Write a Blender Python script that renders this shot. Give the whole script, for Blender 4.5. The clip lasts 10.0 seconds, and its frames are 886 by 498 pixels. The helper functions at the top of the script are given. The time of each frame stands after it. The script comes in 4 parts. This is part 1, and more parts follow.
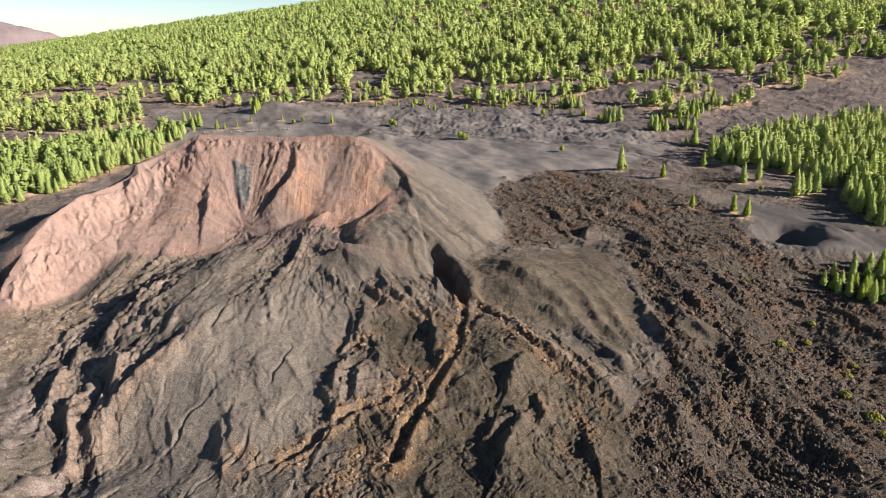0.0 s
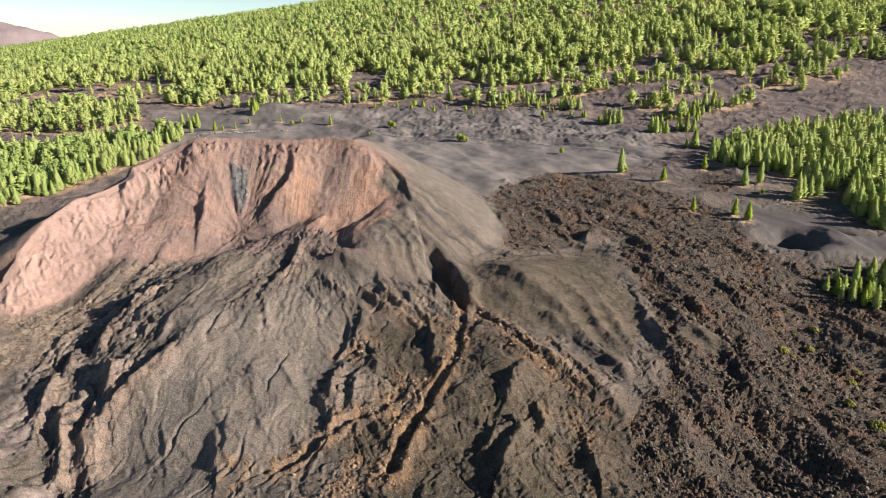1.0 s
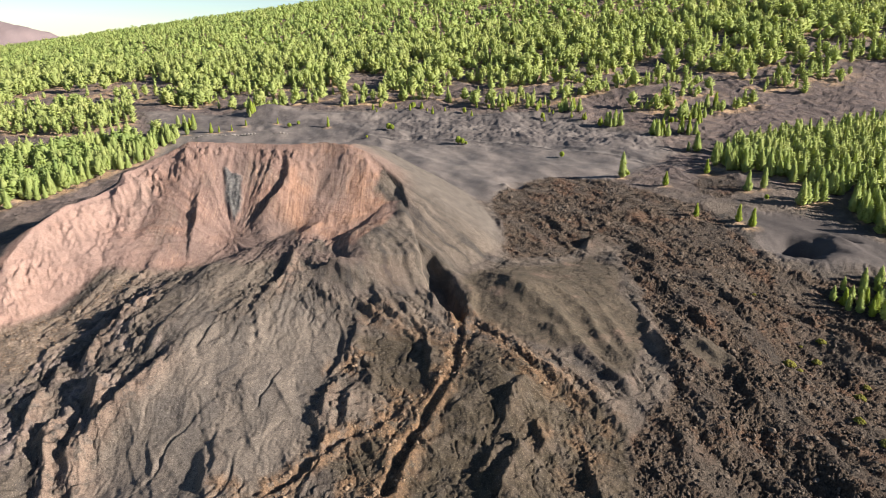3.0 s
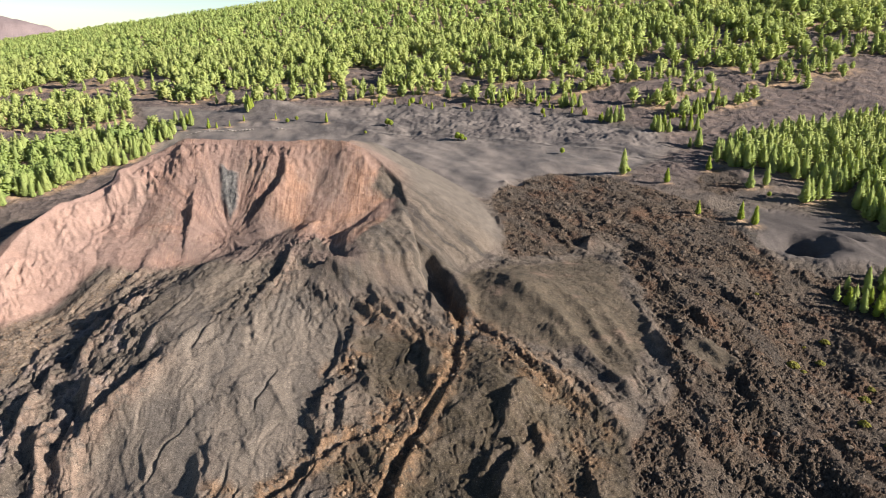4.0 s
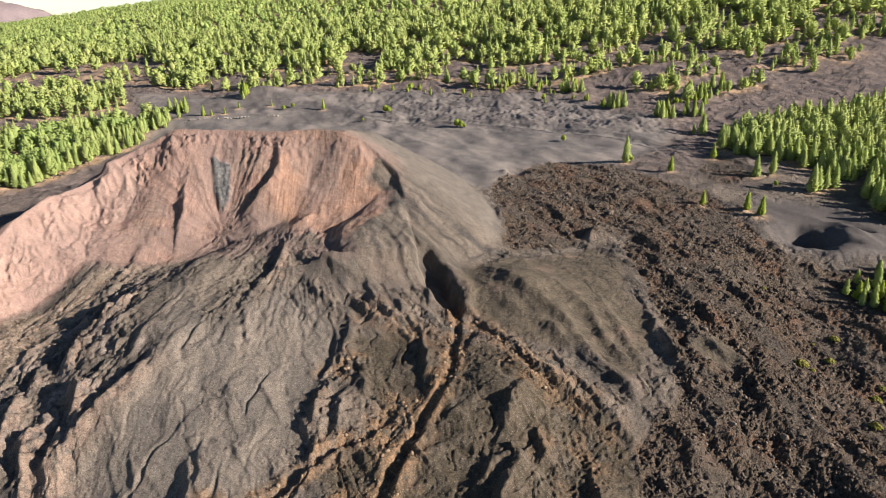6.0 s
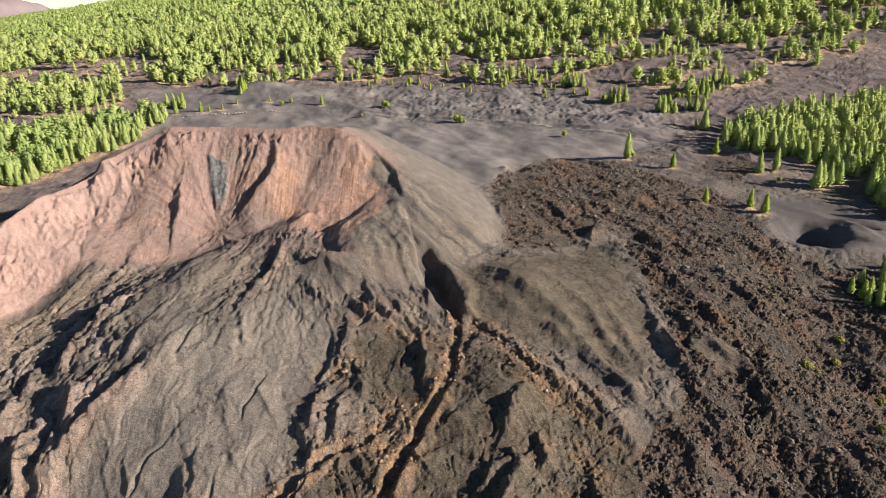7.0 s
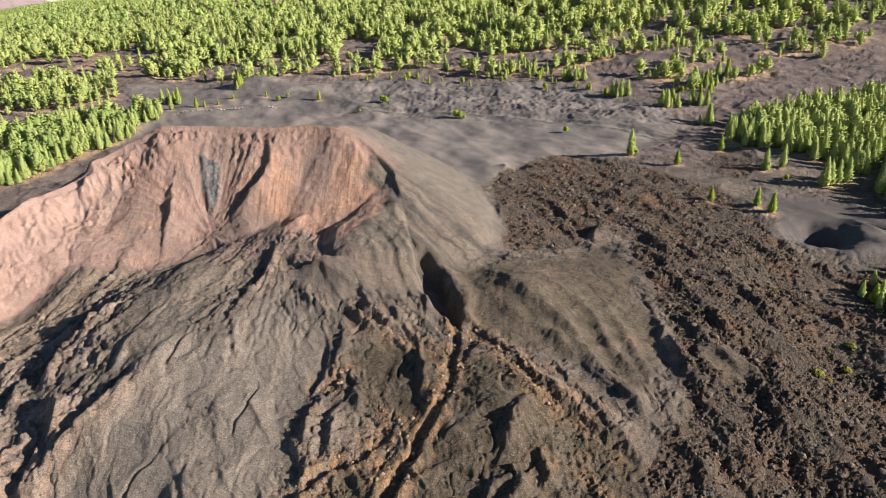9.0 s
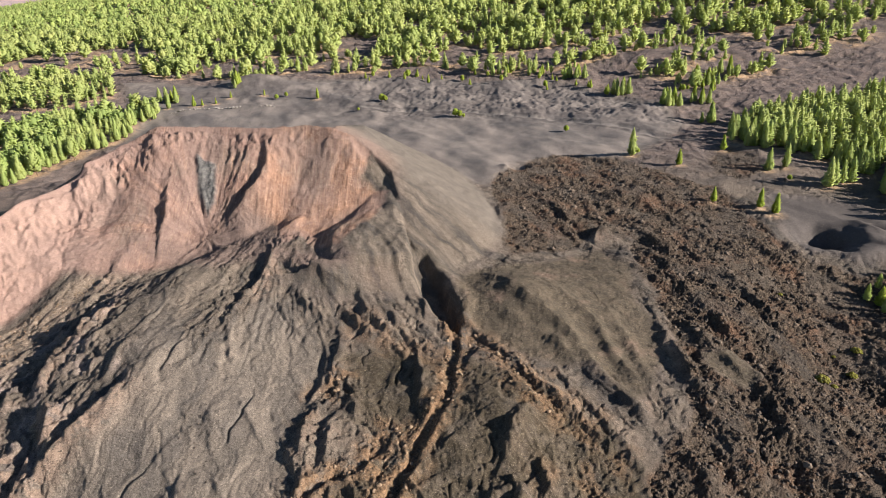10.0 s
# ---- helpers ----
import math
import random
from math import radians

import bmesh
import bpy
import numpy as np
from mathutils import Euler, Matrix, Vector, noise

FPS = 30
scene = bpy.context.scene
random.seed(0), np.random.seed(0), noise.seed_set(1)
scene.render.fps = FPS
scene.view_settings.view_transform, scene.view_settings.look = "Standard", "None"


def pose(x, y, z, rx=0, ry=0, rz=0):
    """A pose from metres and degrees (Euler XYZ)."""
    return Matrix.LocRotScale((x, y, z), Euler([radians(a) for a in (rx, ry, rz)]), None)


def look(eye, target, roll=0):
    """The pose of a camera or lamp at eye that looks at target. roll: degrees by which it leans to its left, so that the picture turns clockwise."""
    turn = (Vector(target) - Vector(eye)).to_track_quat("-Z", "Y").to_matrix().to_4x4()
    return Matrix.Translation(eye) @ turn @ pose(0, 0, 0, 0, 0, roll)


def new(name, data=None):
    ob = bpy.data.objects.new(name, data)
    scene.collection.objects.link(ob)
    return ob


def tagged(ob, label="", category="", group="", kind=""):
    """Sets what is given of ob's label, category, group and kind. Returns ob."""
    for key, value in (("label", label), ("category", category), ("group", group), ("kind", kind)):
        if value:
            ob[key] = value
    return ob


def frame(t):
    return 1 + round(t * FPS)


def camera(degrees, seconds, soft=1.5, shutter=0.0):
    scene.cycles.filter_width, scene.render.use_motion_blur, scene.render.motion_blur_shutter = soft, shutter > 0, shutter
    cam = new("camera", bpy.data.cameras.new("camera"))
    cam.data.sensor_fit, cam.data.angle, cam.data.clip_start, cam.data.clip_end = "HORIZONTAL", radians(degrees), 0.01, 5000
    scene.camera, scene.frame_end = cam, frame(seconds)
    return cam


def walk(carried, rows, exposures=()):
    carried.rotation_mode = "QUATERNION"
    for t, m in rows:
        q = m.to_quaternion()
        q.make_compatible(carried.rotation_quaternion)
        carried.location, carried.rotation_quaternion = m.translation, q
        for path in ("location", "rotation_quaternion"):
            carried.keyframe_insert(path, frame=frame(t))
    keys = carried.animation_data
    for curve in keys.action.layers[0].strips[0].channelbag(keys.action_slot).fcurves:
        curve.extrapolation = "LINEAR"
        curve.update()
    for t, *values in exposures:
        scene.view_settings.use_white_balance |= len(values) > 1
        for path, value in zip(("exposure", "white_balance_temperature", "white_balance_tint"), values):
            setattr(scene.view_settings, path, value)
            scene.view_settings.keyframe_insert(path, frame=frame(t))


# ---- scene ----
cam = camera(70.0, 10.0, soft=0.5)
# seconds, place in metres, then yaw, pitch and roll in degrees
ROWS = [
    (0.0, 0.00, 0.00, 100.00, 0.000, -18.000, 0.000),
    (0.5, 0.21, 1.67, 100.46, -0.006, -17.996, -0.034),
    (1.0, 0.46, 3.45, 100.89, -0.015, -17.992, -0.041),
    (1.5, 0.66, 5.25, 101.35, -0.013, -18.005, -0.059),
    (2.0, 0.90, 7.08, 101.75, -0.018, -18.000, -0.077),
    (2.5, 1.11, 8.96, 102.24, -0.024, -17.987, -0.089),
    (4.0, 1.78, 14.81, 103.27, -0.046, -18.540, -0.097),
    (4.5, 2.04, 16.86, 103.68, -0.045, -18.973, -0.061),
    (5.0, 2.34, 19.03, 104.08, -0.047, -19.339, -0.006),
    (5.5, 2.66, 21.15, 104.48, -0.045, -19.670, 0.069),
    (7.0, 3.28, 27.45, 105.78, -0.080, -20.569, 0.288),
    (7.5, 3.51, 29.51, 106.26, -0.079, -20.773, 0.350),
    (8.0, 3.80, 31.69, 106.69, -0.080, -20.967, 0.420),
    (8.5, 3.91, 33.84, 107.07, -0.096, -21.149, 0.464),
    (9.0, 4.17, 35.91, 107.55, -0.085, -21.330, 0.506),
    (9.5, 4.35, 38.09, 107.94, -0.102, -21.477, 0.546),
    (10.0, 4.75, 40.28, 108.43, -0.083, -21.617, 0.584),
]
walk(cam, [(t, pose(x, y, z, 90 + pitch, roll, yaw)) for t, x, y, z, yaw, pitch, roll in ROWS], exposures=((0.0, 1.43), (10.0, 1.43)))

# ---------------------------------------------------------------- daylight
SUN_TURN, SUN_HIGH = 108.0, 23.0
world = bpy.data.worlds.new("daylight")
scene.world = world
world.use_nodes = True
sky = world.node_tree.nodes.new("ShaderNodeTexSky")
sky.sky_type, sky.sun_disc = "NISHITA", False
sky.sun_elevation, sky.sun_rotation = radians(SUN_HIGH), radians(SUN_TURN)
sky.ozone_density = 2.0
sky.altitude, sky.dust_density = 1200, 0.02
world.node_tree.links.new(sky.outputs[0], world.node_tree.nodes["Background"].inputs[0])
world.node_tree.nodes["Background"].inputs[1].default_value = 0.049
sun_data = bpy.data.lights.new("sun", "SUN")
sun_data.energy, sun_data.angle, sun_data.color = 5.0, radians(0.55), (1.0, 0.945, 0.875)
sun = new("sun", sun_data)
toward = Vector((math.sin(radians(SUN_TURN)) * math.cos(radians(SUN_HIGH)), math.cos(radians(SUN_TURN)) * math.cos(radians(SUN_HIGH)), math.sin(radians(SUN_HIGH))))
sun.matrix_world = look(toward * 500, (0, 0, 0))


# ---------------------------------------------------------------- materials
class Mix:
    """Short hand for building one node material."""

    def __init__(self, name):
        self.mat = bpy.data.materials.new(name)
        self.mat.use_nodes = True
        self.tree = self.mat.node_tree
        self.shader = self.tree.nodes["Principled BSDF"]
        self.place = self.node("ShaderNodeTexCoord").outputs["Object"]

    def node(self, kind, **sets):
        n = self.tree.nodes.new(kind)
        for key, value in sets.items():
            n.inputs[key].default_value = value
        return n

    def put(self, value, socket):
        if isinstance(value, bpy.types.NodeSocket):
            self.tree.links.new(value, socket)
        elif isinstance(value, tuple):
            socket.default_value = (*value, 1)[:4]
        else:
            socket.default_value = value

    def noise(self, size, detail=4, rough=0.55, stretch=None):
        n = self.node("ShaderNodeTexNoise", Scale=1.0 / size, Detail=detail, Roughness=rough)
        place = self.place
        if stretch:
            m = self.node("ShaderNodeMapping")
            m.inputs["Scale"].default_value = stretch
            self.put(place, m.inputs["Vector"])
            place = m.outputs[0]
        self.put(place, n.inputs["Vector"])
        return n.outputs["Fac"]

    def ramp(self, value, low, high, a=0.0, b=1.0):
        n = self.node("ShaderNodeMapRange")
        for key, v in (("Value", value), ("From Min", low), ("From Max", high), ("To Min", a), ("To Max", b)):
            self.put(v, n.inputs[key])
        return n.outputs[0]

    def math(self, kind, a, b):
        n = self.node("ShaderNodeMath")
        n.operation = kind
        self.put(a, n.inputs[0]), self.put(b, n.inputs[1])
        return n.outputs[0]

    def blend(self, share, a, b, kind="MIX"):
        n = self.tree.nodes.new("ShaderNodeMix")
        n.data_type, n.blend_type = "RGBA", kind
        self.put(share, n.inputs[0]), self.put(a, n.inputs[6]), self.put(b, n.inputs[7])
        return n.outputs[2]

    def field(self, name):
        n = self.node("ShaderNodeAttribute")
        n.attribute_name = name
        return n.outputs["Fac"]

    def bump(self, height, distance, strength=1.0):
        n = self.node("ShaderNodeBump", Strength=strength, Distance=distance)
        self.put(height, n.inputs["Height"])
        self.tree.links.new(n.outputs[0], self.shader.inputs["Normal"])

    def done(self, colour, rough=0.95, gloss=0.1):
        self.put(colour, self.shader.inputs["Base Color"])
        self.put(rough, self.shader.inputs["Roughness"])
        self.shader.inputs["Specular IOR Level"].default_value = gloss
        return self.mat


def ground_material():
    k = Mix("volcanic_ground")
    broad, mid, fine, grit = k.noise(30, 3), k.noise(5, 5, 0.6), k.noise(0.9, 5, 0.65), k.noise(0.35, 3, 0.7)
    ash = k.blend(k.ramp(k.noise(0.5, 4, 0.75), 0.36, 0.64), (0.074, 0.061, 0.049), (0.134, 0.108, 0.083))
    ash = k.blend(k.ramp(mid, 0.4, 0.68, 0, 0.5), ash, (0.118, 0.10, 0.085))
    ash = k.blend(k.ramp(broad, 0.45, 0.7, 0, 0.6), ash, (0.14, 0.113, 0.093))
    ash = k.blend(k.math("MULTIPLY", k.field("blocky"), k.ramp(k.noise(11, 4, 0.6), 0.46, 0.60, 0, 0.9)), ash, (0.25, 0.195, 0.17))
    ash = k.blend(k.ramp(k.field("flow"), 0.5, 0.75, 0, 0.8), ash, (0.168, 0.134, 0.105))
    ash = k.blend(k.ramp(k.field("flow"), 0.47, 0.22, 0, 0.8), ash, (0.065, 0.057, 0.051))
    ash = k.blend(k.math("MULTIPLY", k.field("pale"), 0.35), ash, (0.19, 0.16, 0.134))
    ash = k.blend(k.math("MULTIPLY", k.field("olive"), k.ramp(k.noise(4, 4, 0.6), 0.3, 0.55, 0.4, 0.9)), ash, k.blend(fine, (0.045, 0.036, 0.024), (0.085, 0.066, 0.043)))
    ash = k.blend(k.math("MULTIPLY", k.field("crest"), k.ramp(k.noise(3.5, 5, 0.65), 0.40, 0.52, 0, 0.9)), ash, k.blend(fine, (0.16, 0.115, 0.086), (0.29, 0.205, 0.155)))
    wood = k.blend(k.ramp(k.noise(9, 4, 0.6), 0.4, 0.62), (0.10, 0.080, 0.074), (0.175, 0.132, 0.112))
    wood = k.blend(k.math("MULTIPLY", k.field("litter"), k.ramp(k.noise(7, 4, 0.6), 0.38, 0.52)), wood, k.blend(mid, (0.34, 0.22, 0.135), (0.46, 0.31, 0.19)))
    colour = k.blend(k.field("wood"), ash, wood)
    grey = k.blend(k.ramp(k.noise(26, 5, 0.6, (1, 0.6, 1)), 0.38, 0.64), (0.105, 0.092, 0.086), (0.225, 0.186, 0.16))
    grey = k.blend(k.math("MULTIPLY", k.field("rocky"), k.ramp(mid, 0.36, 0.56, 0.35, 0.9)), grey, k.blend(fine, (0.064, 0.055, 0.053), (0.128, 0.107, 0.098)))
    colour = k.blend(k.field("plateau"), colour, grey)
    colour = k.blend(k.math("MULTIPLY", k.field("dim"), 0.92), colour, k.blend(mid, (0.048, 0.041, 0.039), (0.082, 0.069, 0.063)))
    clinker = k.blend(k.ramp(fine, 0.38, 0.64), (0.056, 0.044, 0.035), (0.172, 0.126, 0.09))
    clinker = k.blend(k.math("MULTIPLY", k.ramp(k.noise(14, 5, 0.65), 0.5, 0.66), 0.75), clinker, (0.17, 0.095, 0.06))
    clinker = k.blend(k.ramp(k.noise(0.6, 2), 0.68, 0.76, 0, 0.6), clinker, (0.30, 0.24, 0.18))
    clinker = k.blend(k.ramp(k.field("patchy"), 0.55, 0.1, 0, 0.6), clinker, ash)
    colour = k.blend(k.field("clinker"), colour, clinker)
    sand = k.blend(k.ramp(mid, 0.35, 0.7), (0.074, 0.060, 0.044), (0.125, 0.098, 0.070))
    sand = k.blend(k.ramp(k.noise(12, 3), 0.58, 0.75, 0, 0.7), sand, (0.20, 0.135, 0.10))
    colour = k.blend(k.field("sand"), colour, sand)
    rubble = k.blend(k.ramp(fine, 0.35, 0.68), (0.125, 0.075, 0.043), (0.29, 0.175, 0.098))
    colour = k.blend(k.math("MULTIPLY", k.field("rust"), k.ramp(k.noise(4.5, 6, 0.7), 0.38, 0.52, 0, 0.9)), colour, rubble)
    litter = k.blend(k.ramp(fine, 0.35, 0.68), (0.19, 0.14, 0.105), (0.37, 0.28, 0.205))
    colour = k.blend(k.math("MULTIPLY", k.field("debris"), k.ramp(mid, 0.3, 0.6)), colour, litter)
    pale = k.blend(k.ramp(mid, 0.3, 0.7), (0.096, 0.080, 0.067), (0.130, 0.108, 0.089))
    colour = k.blend(k.field("tan"), colour, pale)
    red = k.blend(k.ramp(k.noise(9, 6, 0.65), 0.35, 0.65), (0.20, 0.125, 0.102), (0.315, 0.19, 0.147))
    red = k.blend(k.math("MULTIPLY", k.field("alcove"), k.ramp(k.noise(6, 5, 0.65), 0.35, 0.6, 0.4, 0.9)), red, (0.205, 0.128, 0.104))
    red = k.blend(k.math("MULTIPLY", k.field("face"), 0.7), red, (0.255, 0.136, 0.080))
    red = k.blend(k.ramp(k.field("streak"), 0.52, 0.8, 0, 0.6), red, (0.36, 0.205, 0.14))
    red = k.blend(k.ramp(k.field("streak"), 0.46, 0.22, 0, 0.75), red, (0.17, 0.10, 0.075))
    red = k.blend(k.ramp(k.noise(5, 4, 0.6), 0.62, 0.75, 0, 0.8), red, (0.44, 0.31, 0.24))
    red = k.blend(k.ramp(k.noise(16, 5, 0.6), 0.57, 0.68, 0, 0.75), red, (0.17, 0.115, 0.095))
    red = k.blend(k.ramp(k.noise(22, 5, 0.6, (1, 1, 0.6)), 0.55, 0.66, 0, 0.7), red, (0.195, 0.15, 0.12))
    lines = k.noise(0.9, 4, 0.7, (1, 0.06, 0.06))
    sides = k.math("MULTIPLY", k.math("MAXIMUM", k.field("face"), k.field("alcove")), 0.75)
    red = k.blend(k.math("MULTIPLY", sides, k.ramp(lines, 0.5, 0.64)), red, (0.13, 0.075, 0.052))
    red = k.blend(k.math("MULTIPLY", sides, k.ramp(lines, 0.46, 0.32)), red, (0.38, 0.23, 0.15))
    red = k.blend(k.ramp(k.noise(0.8, 5, 0.75), 0.5, 0.7, 0, 0.75), red, (0.14, 0.085, 0.065))
    red = k.blend(k.ramp(k.noise(1.3, 4, 0.7), 0.56, 0.72, 0, 0.7), red, (0.42, 0.28, 0.21))
    red = k.blend(k.ramp(k.noise(30, 4, 0.6), 0.42, 0.6, 0, 0.65), red, (0.205, 0.14, 0.118))
    red = k.blend(k.math("MULTIPLY", k.field("rose"), k.ramp(k.noise(7, 5, 0.6), 0.3, 0.6, 0.3, 0.7)), red, k.blend(fine, (0.29, 0.18, 0.142), (0.45, 0.305, 0.245)))
    colour = k.blend(k.field("red"), colour, red)
    # shade of the cone's western outer flank, put into the colour as near black
    colour = k.blend(k.math("MULTIPLY", k.field("black"), k.ramp(k.field("red"), 0, 0.6, 1, 0)), colour, k.blend(mid, (0.045, 0.042, 0.043), (0.075, 0.068, 0.066)))
    colour = k.blend(k.math("MULTIPLY", k.field("dusk"), 0.75), colour, k.blend(mid, (0.125, 0.088, 0.074), (0.185, 0.132, 0.112)))
    colour = k.blend(k.field("dark"), colour, k.blend(k.ramp(k.noise(2.2, 5, 0.7), 0.4, 0.6), (0.075, 0.072, 0.07), (0.155, 0.142, 0.13)))
    colour = k.blend(k.math("MULTIPLY", k.field("base"), k.ramp(k.noise(2.2, 4, 0.6), 0.35, 0.5)), colour, (0.40, 0.27, 0.17))
    colour = k.blend(k.math("MULTIPLY", k.field("track"), 0.5), colour, (0.20, 0.175, 0.155))
    # dark bands stand in for the shade of sunken track edges
    colour = k.blend(k.math("MULTIPLY", k.field("track_edge_shade"), 0.7), colour, (0.05, 0.044, 0.042))
    # far mountain in a lightened purple-grey: distance haze put into its colour
    colour = k.blend(k.field("far"), colour, k.blend(k.noise(160, 5, 0.6), (0.17, 0.135, 0.14), (0.30, 0.225, 0.21)))
    speck = k.noise(0.55, 2, 0.8)
    colour = k.blend(k.math("MULTIPLY", k.ramp(speck, 0.53, 0.66, 0.0, 0.75), k.ramp(k.math("MAXIMUM", k.field("red"), k.field("tan")), 0, 1, 1, 0.25)), colour, k.blend(0.65, colour, (0.02, 0.017, 0.015)))
    colour = k.blend(k.ramp(k.noise(0.42, 2, 0.7), 0.6, 0.72, 0.0, 0.3), colour, (0.34, 0.28, 0.22))
    loose = k.ramp(k.math("MAXIMUM", k.field("red"), k.math("MAXIMUM", k.field("tan"), k.field("plateau"))), 0, 1, 1.0, 0.3)
    colour = k.blend(loose, colour, k.blend(1.0, colour, k.ramp(k.noise(0.42, 3, 0.8), 0.3, 0.7, 0.66, 1.26), "MULTIPLY"))
    colour = k.blend(loose, colour, k.blend(1.0, colour, k.ramp(k.noise(1.5, 4, 0.7), 0.32, 0.68, 0.84, 1.16), "MULTIPLY"))
    colour = k.blend(loose, colour, k.blend(1.0, colour, (1.015, 0.995, 0.985), "MULTIPLY"))
    height = k.math("ADD", k.math("MULTIPLY", fine, 0.7), k.math("MULTIPLY", grit, 0.6))
    height = k.math("ADD", height, k.math("MULTIPLY", k.noise(2.6, 5, 0.65), 1.1))
    rough = k.math("SUBTRACT", k.math("ADD", 0.62, k.math("MULTIPLY", k.field("clinker"), 0.55)), k.math("ADD", k.math("MULTIPLY", k.math("ADD", k.math("MULTIPLY", k.field("pale"), 0.35), k.math("ADD", k.field("tan"), k.field("plateau"))), 0.45), k.math("MULTIPLY", k.field("face"), 0.12)))
    n = k.node("ShaderNodeBump", Distance=1.5)
    k.put(height, n.inputs["Height"]), k.put(rough, n.inputs["Strength"])
    k.tree.links.new(n.outputs[0], k.shader.inputs["Normal"])
    return k.done(colour)


def leaf_material(name, dark, light, dry):
    k = Mix(name)
    info = k.node("ShaderNodeObjectInfo").outputs["Random"]
    island = k.node("ShaderNodeNewGeometry").outputs["Random Per Island"]
    colour = k.blend(island, dark, light)
    colour = k.blend(k.ramp(k.noise(28, 2), 0.45, 0.7, 0, 0.7), colour, dry)
    colour = k.blend(k.ramp(k.noise(95, 3), 0.48, 0.68, 0, 0.3), colour, dark)
    colour = k.blend(k.ramp(info, 0, 1, 0, 0.35), colour, dry)
    k.done(colour, 0.8, 0.15)
    glow = k.node("ShaderNodeBsdfTranslucent")
    k.put(k.blend(0.5, colour, (light[0] * 1.6, light[1] * 1.5, light[2])), glow.inputs[0])
    both = k.node("ShaderNodeMixShader", Fac=0.5)
    k.tree.links.new(k.shader.outputs[0], both.inputs[1]), k.tree.links.new(glow.outputs[0], both.inputs[2])
    k.tree.links.new(both.outputs[0], k.tree.nodes["Material Output"].inputs["Surface"])
    return k.mat


def bark_material():
    k = Mix("pine_bark")
    k.bump(k.noise(0.15, 4, 0.6, (1, 1, 0.3)), 0.05)
    return k.done(k.blend(k.noise(0.4, 4), (0.10, 0.06, 0.04), (0.22, 0.14, 0.09)))


def stone_material(name, a, b, spot):
    k = Mix(name)
    island = k.node("ShaderNodeNewGeometry").outputs["Random Per Island"]
    colour = k.blend(k.noise(0.5, 5, 0.65), a, b)
    colour = k.blend(k.ramp(island, 0.65, 1.0, 0, 0.8), colour, spot)
    k.bump(k.noise(0.2, 4, 0.7), 0.12)
    return k.done(colour)


GROUND = ground_material()
NEEDLES = leaf_material("pine_needles", (0.19, 0.255, 0.085), (0.40, 0.465, 0.15), (0.47, 0.465, 0.18))
YOUNG = leaf_material("young_pine_needles", (0.13, 0.19, 0.03), (0.36, 0.42, 0.07), (0.36, 0.39, 0.07))
SHRUB = leaf_material("shrub_leaves", (0.16, 0.17, 0.03), (0.30, 0.28, 0.06), (0.33, 0.27, 0.10))
BARK = bark_material()
CLINKERS = stone_material("lava_clinker", (0.048, 0.039, 0.033), (0.11, 0.084, 0.066), (0.165, 0.122, 0.09))
RUBBLE_STONE = stone_material("brown_rubble", (0.11, 0.072, 0.048), (0.23, 0.152, 0.095), (0.29, 0.20, 0.13))
PALE_STONE = stone_material("pale_stone", (0.13, 0.11, 0.095), (0.23, 0.195, 0.165), (0.28, 0.245, 0.21))

# ---------------------------------------------------------------- noise and lines
SPIN = np.random.default_rng(2).uniform(0, 2 * np.pi, 65536)
GRAD_X, GRAD_Y = np.cos(SPIN).astype(np.float32), np.sin(SPIN).astype(np.float32)


def hashed(ix, iy, seed):
    h = ix * np.uint32(374761393) + iy * np.uint32(668265263) + np.uint32((seed * 2246822519) & 0xFFFFFFFF)
    h = (h ^ (h >> np.uint32(13))) * np.uint32(1274126177)
    return (h ^ (h >> np.uint32(16))) & np.uint32(0xFFFF)


def gnoise(x, y, seed=0):
    """Gradient noise, about -1 to 1."""
    ix, iy = np.floor(x), np.floor(y)
    fx, fy = (x - ix).astype(np.float32), (y - iy).astype(np.float32)
    ix, iy = ix.astype(np.int32).astype(np.uint32), iy.astype(np.int32).astype(np.uint32)
    ux, uy = fx * fx * fx * (fx * (fx * 6 - 15) + 10), fy * fy * fy * (fy * (fy * 6 - 15) + 10)

    def corner(dx, dy):
        a = hashed(ix + np.uint32(dx), iy + np.uint32(dy), seed)
        return GRAD_X[a] * (fx - dx) + GRAD_Y[a] * (fy - dy)
    top = corner(0, 0) * (1 - ux) + corner(1, 0) * ux
    low = corner(0, 1) * (1 - ux) + corner(1, 1) * ux
    return 1.5 * (top * (1 - uy) + low * uy)


def fbm(x, y, size, octaves=4, seed=0, gain=0.5):
    total, amp = 0, 1.0
    for k in range(octaves):
        total = total + amp * gnoise(x / size + 17.3 * k, y / size - 9.1 * k, seed + k)
        size, amp = size * 0.47, amp * gain
    return total


def ridged(x, y, size, octaves=4, seed=0, gain=0.55):
    """Sharp crests and round hollows, 0 to about 1.5."""
    total, amp = 0, 1.0
    for k in range(octaves):
        total = total + amp * (1 - np.abs(gnoise(x / size + 5.7 * k, y / size + 3.1 * k, seed + k))) ** 2
        size, amp = size * 0.48, amp * gain
    return total - 0.85


def billow(x, y, size, octaves=3, seed=0, gain=0.5):
    """Rounded lumps parted by narrow creases, about -0.5 to 1."""
    total, amp = 0, 1.0
    for k in range(octaves):
        total = total + amp * (np.abs(gnoise(x / size + 4.3 * k, y / size - 6.1 * k, seed + k)) ** 0.75 - 0.42)
        size, amp = size * 0.47, amp * gain
    return total


def step(a, b, v):
    u = np.clip((v - a) / (b - a), 0, 1)
    return u * u * (3 - 2 * u)


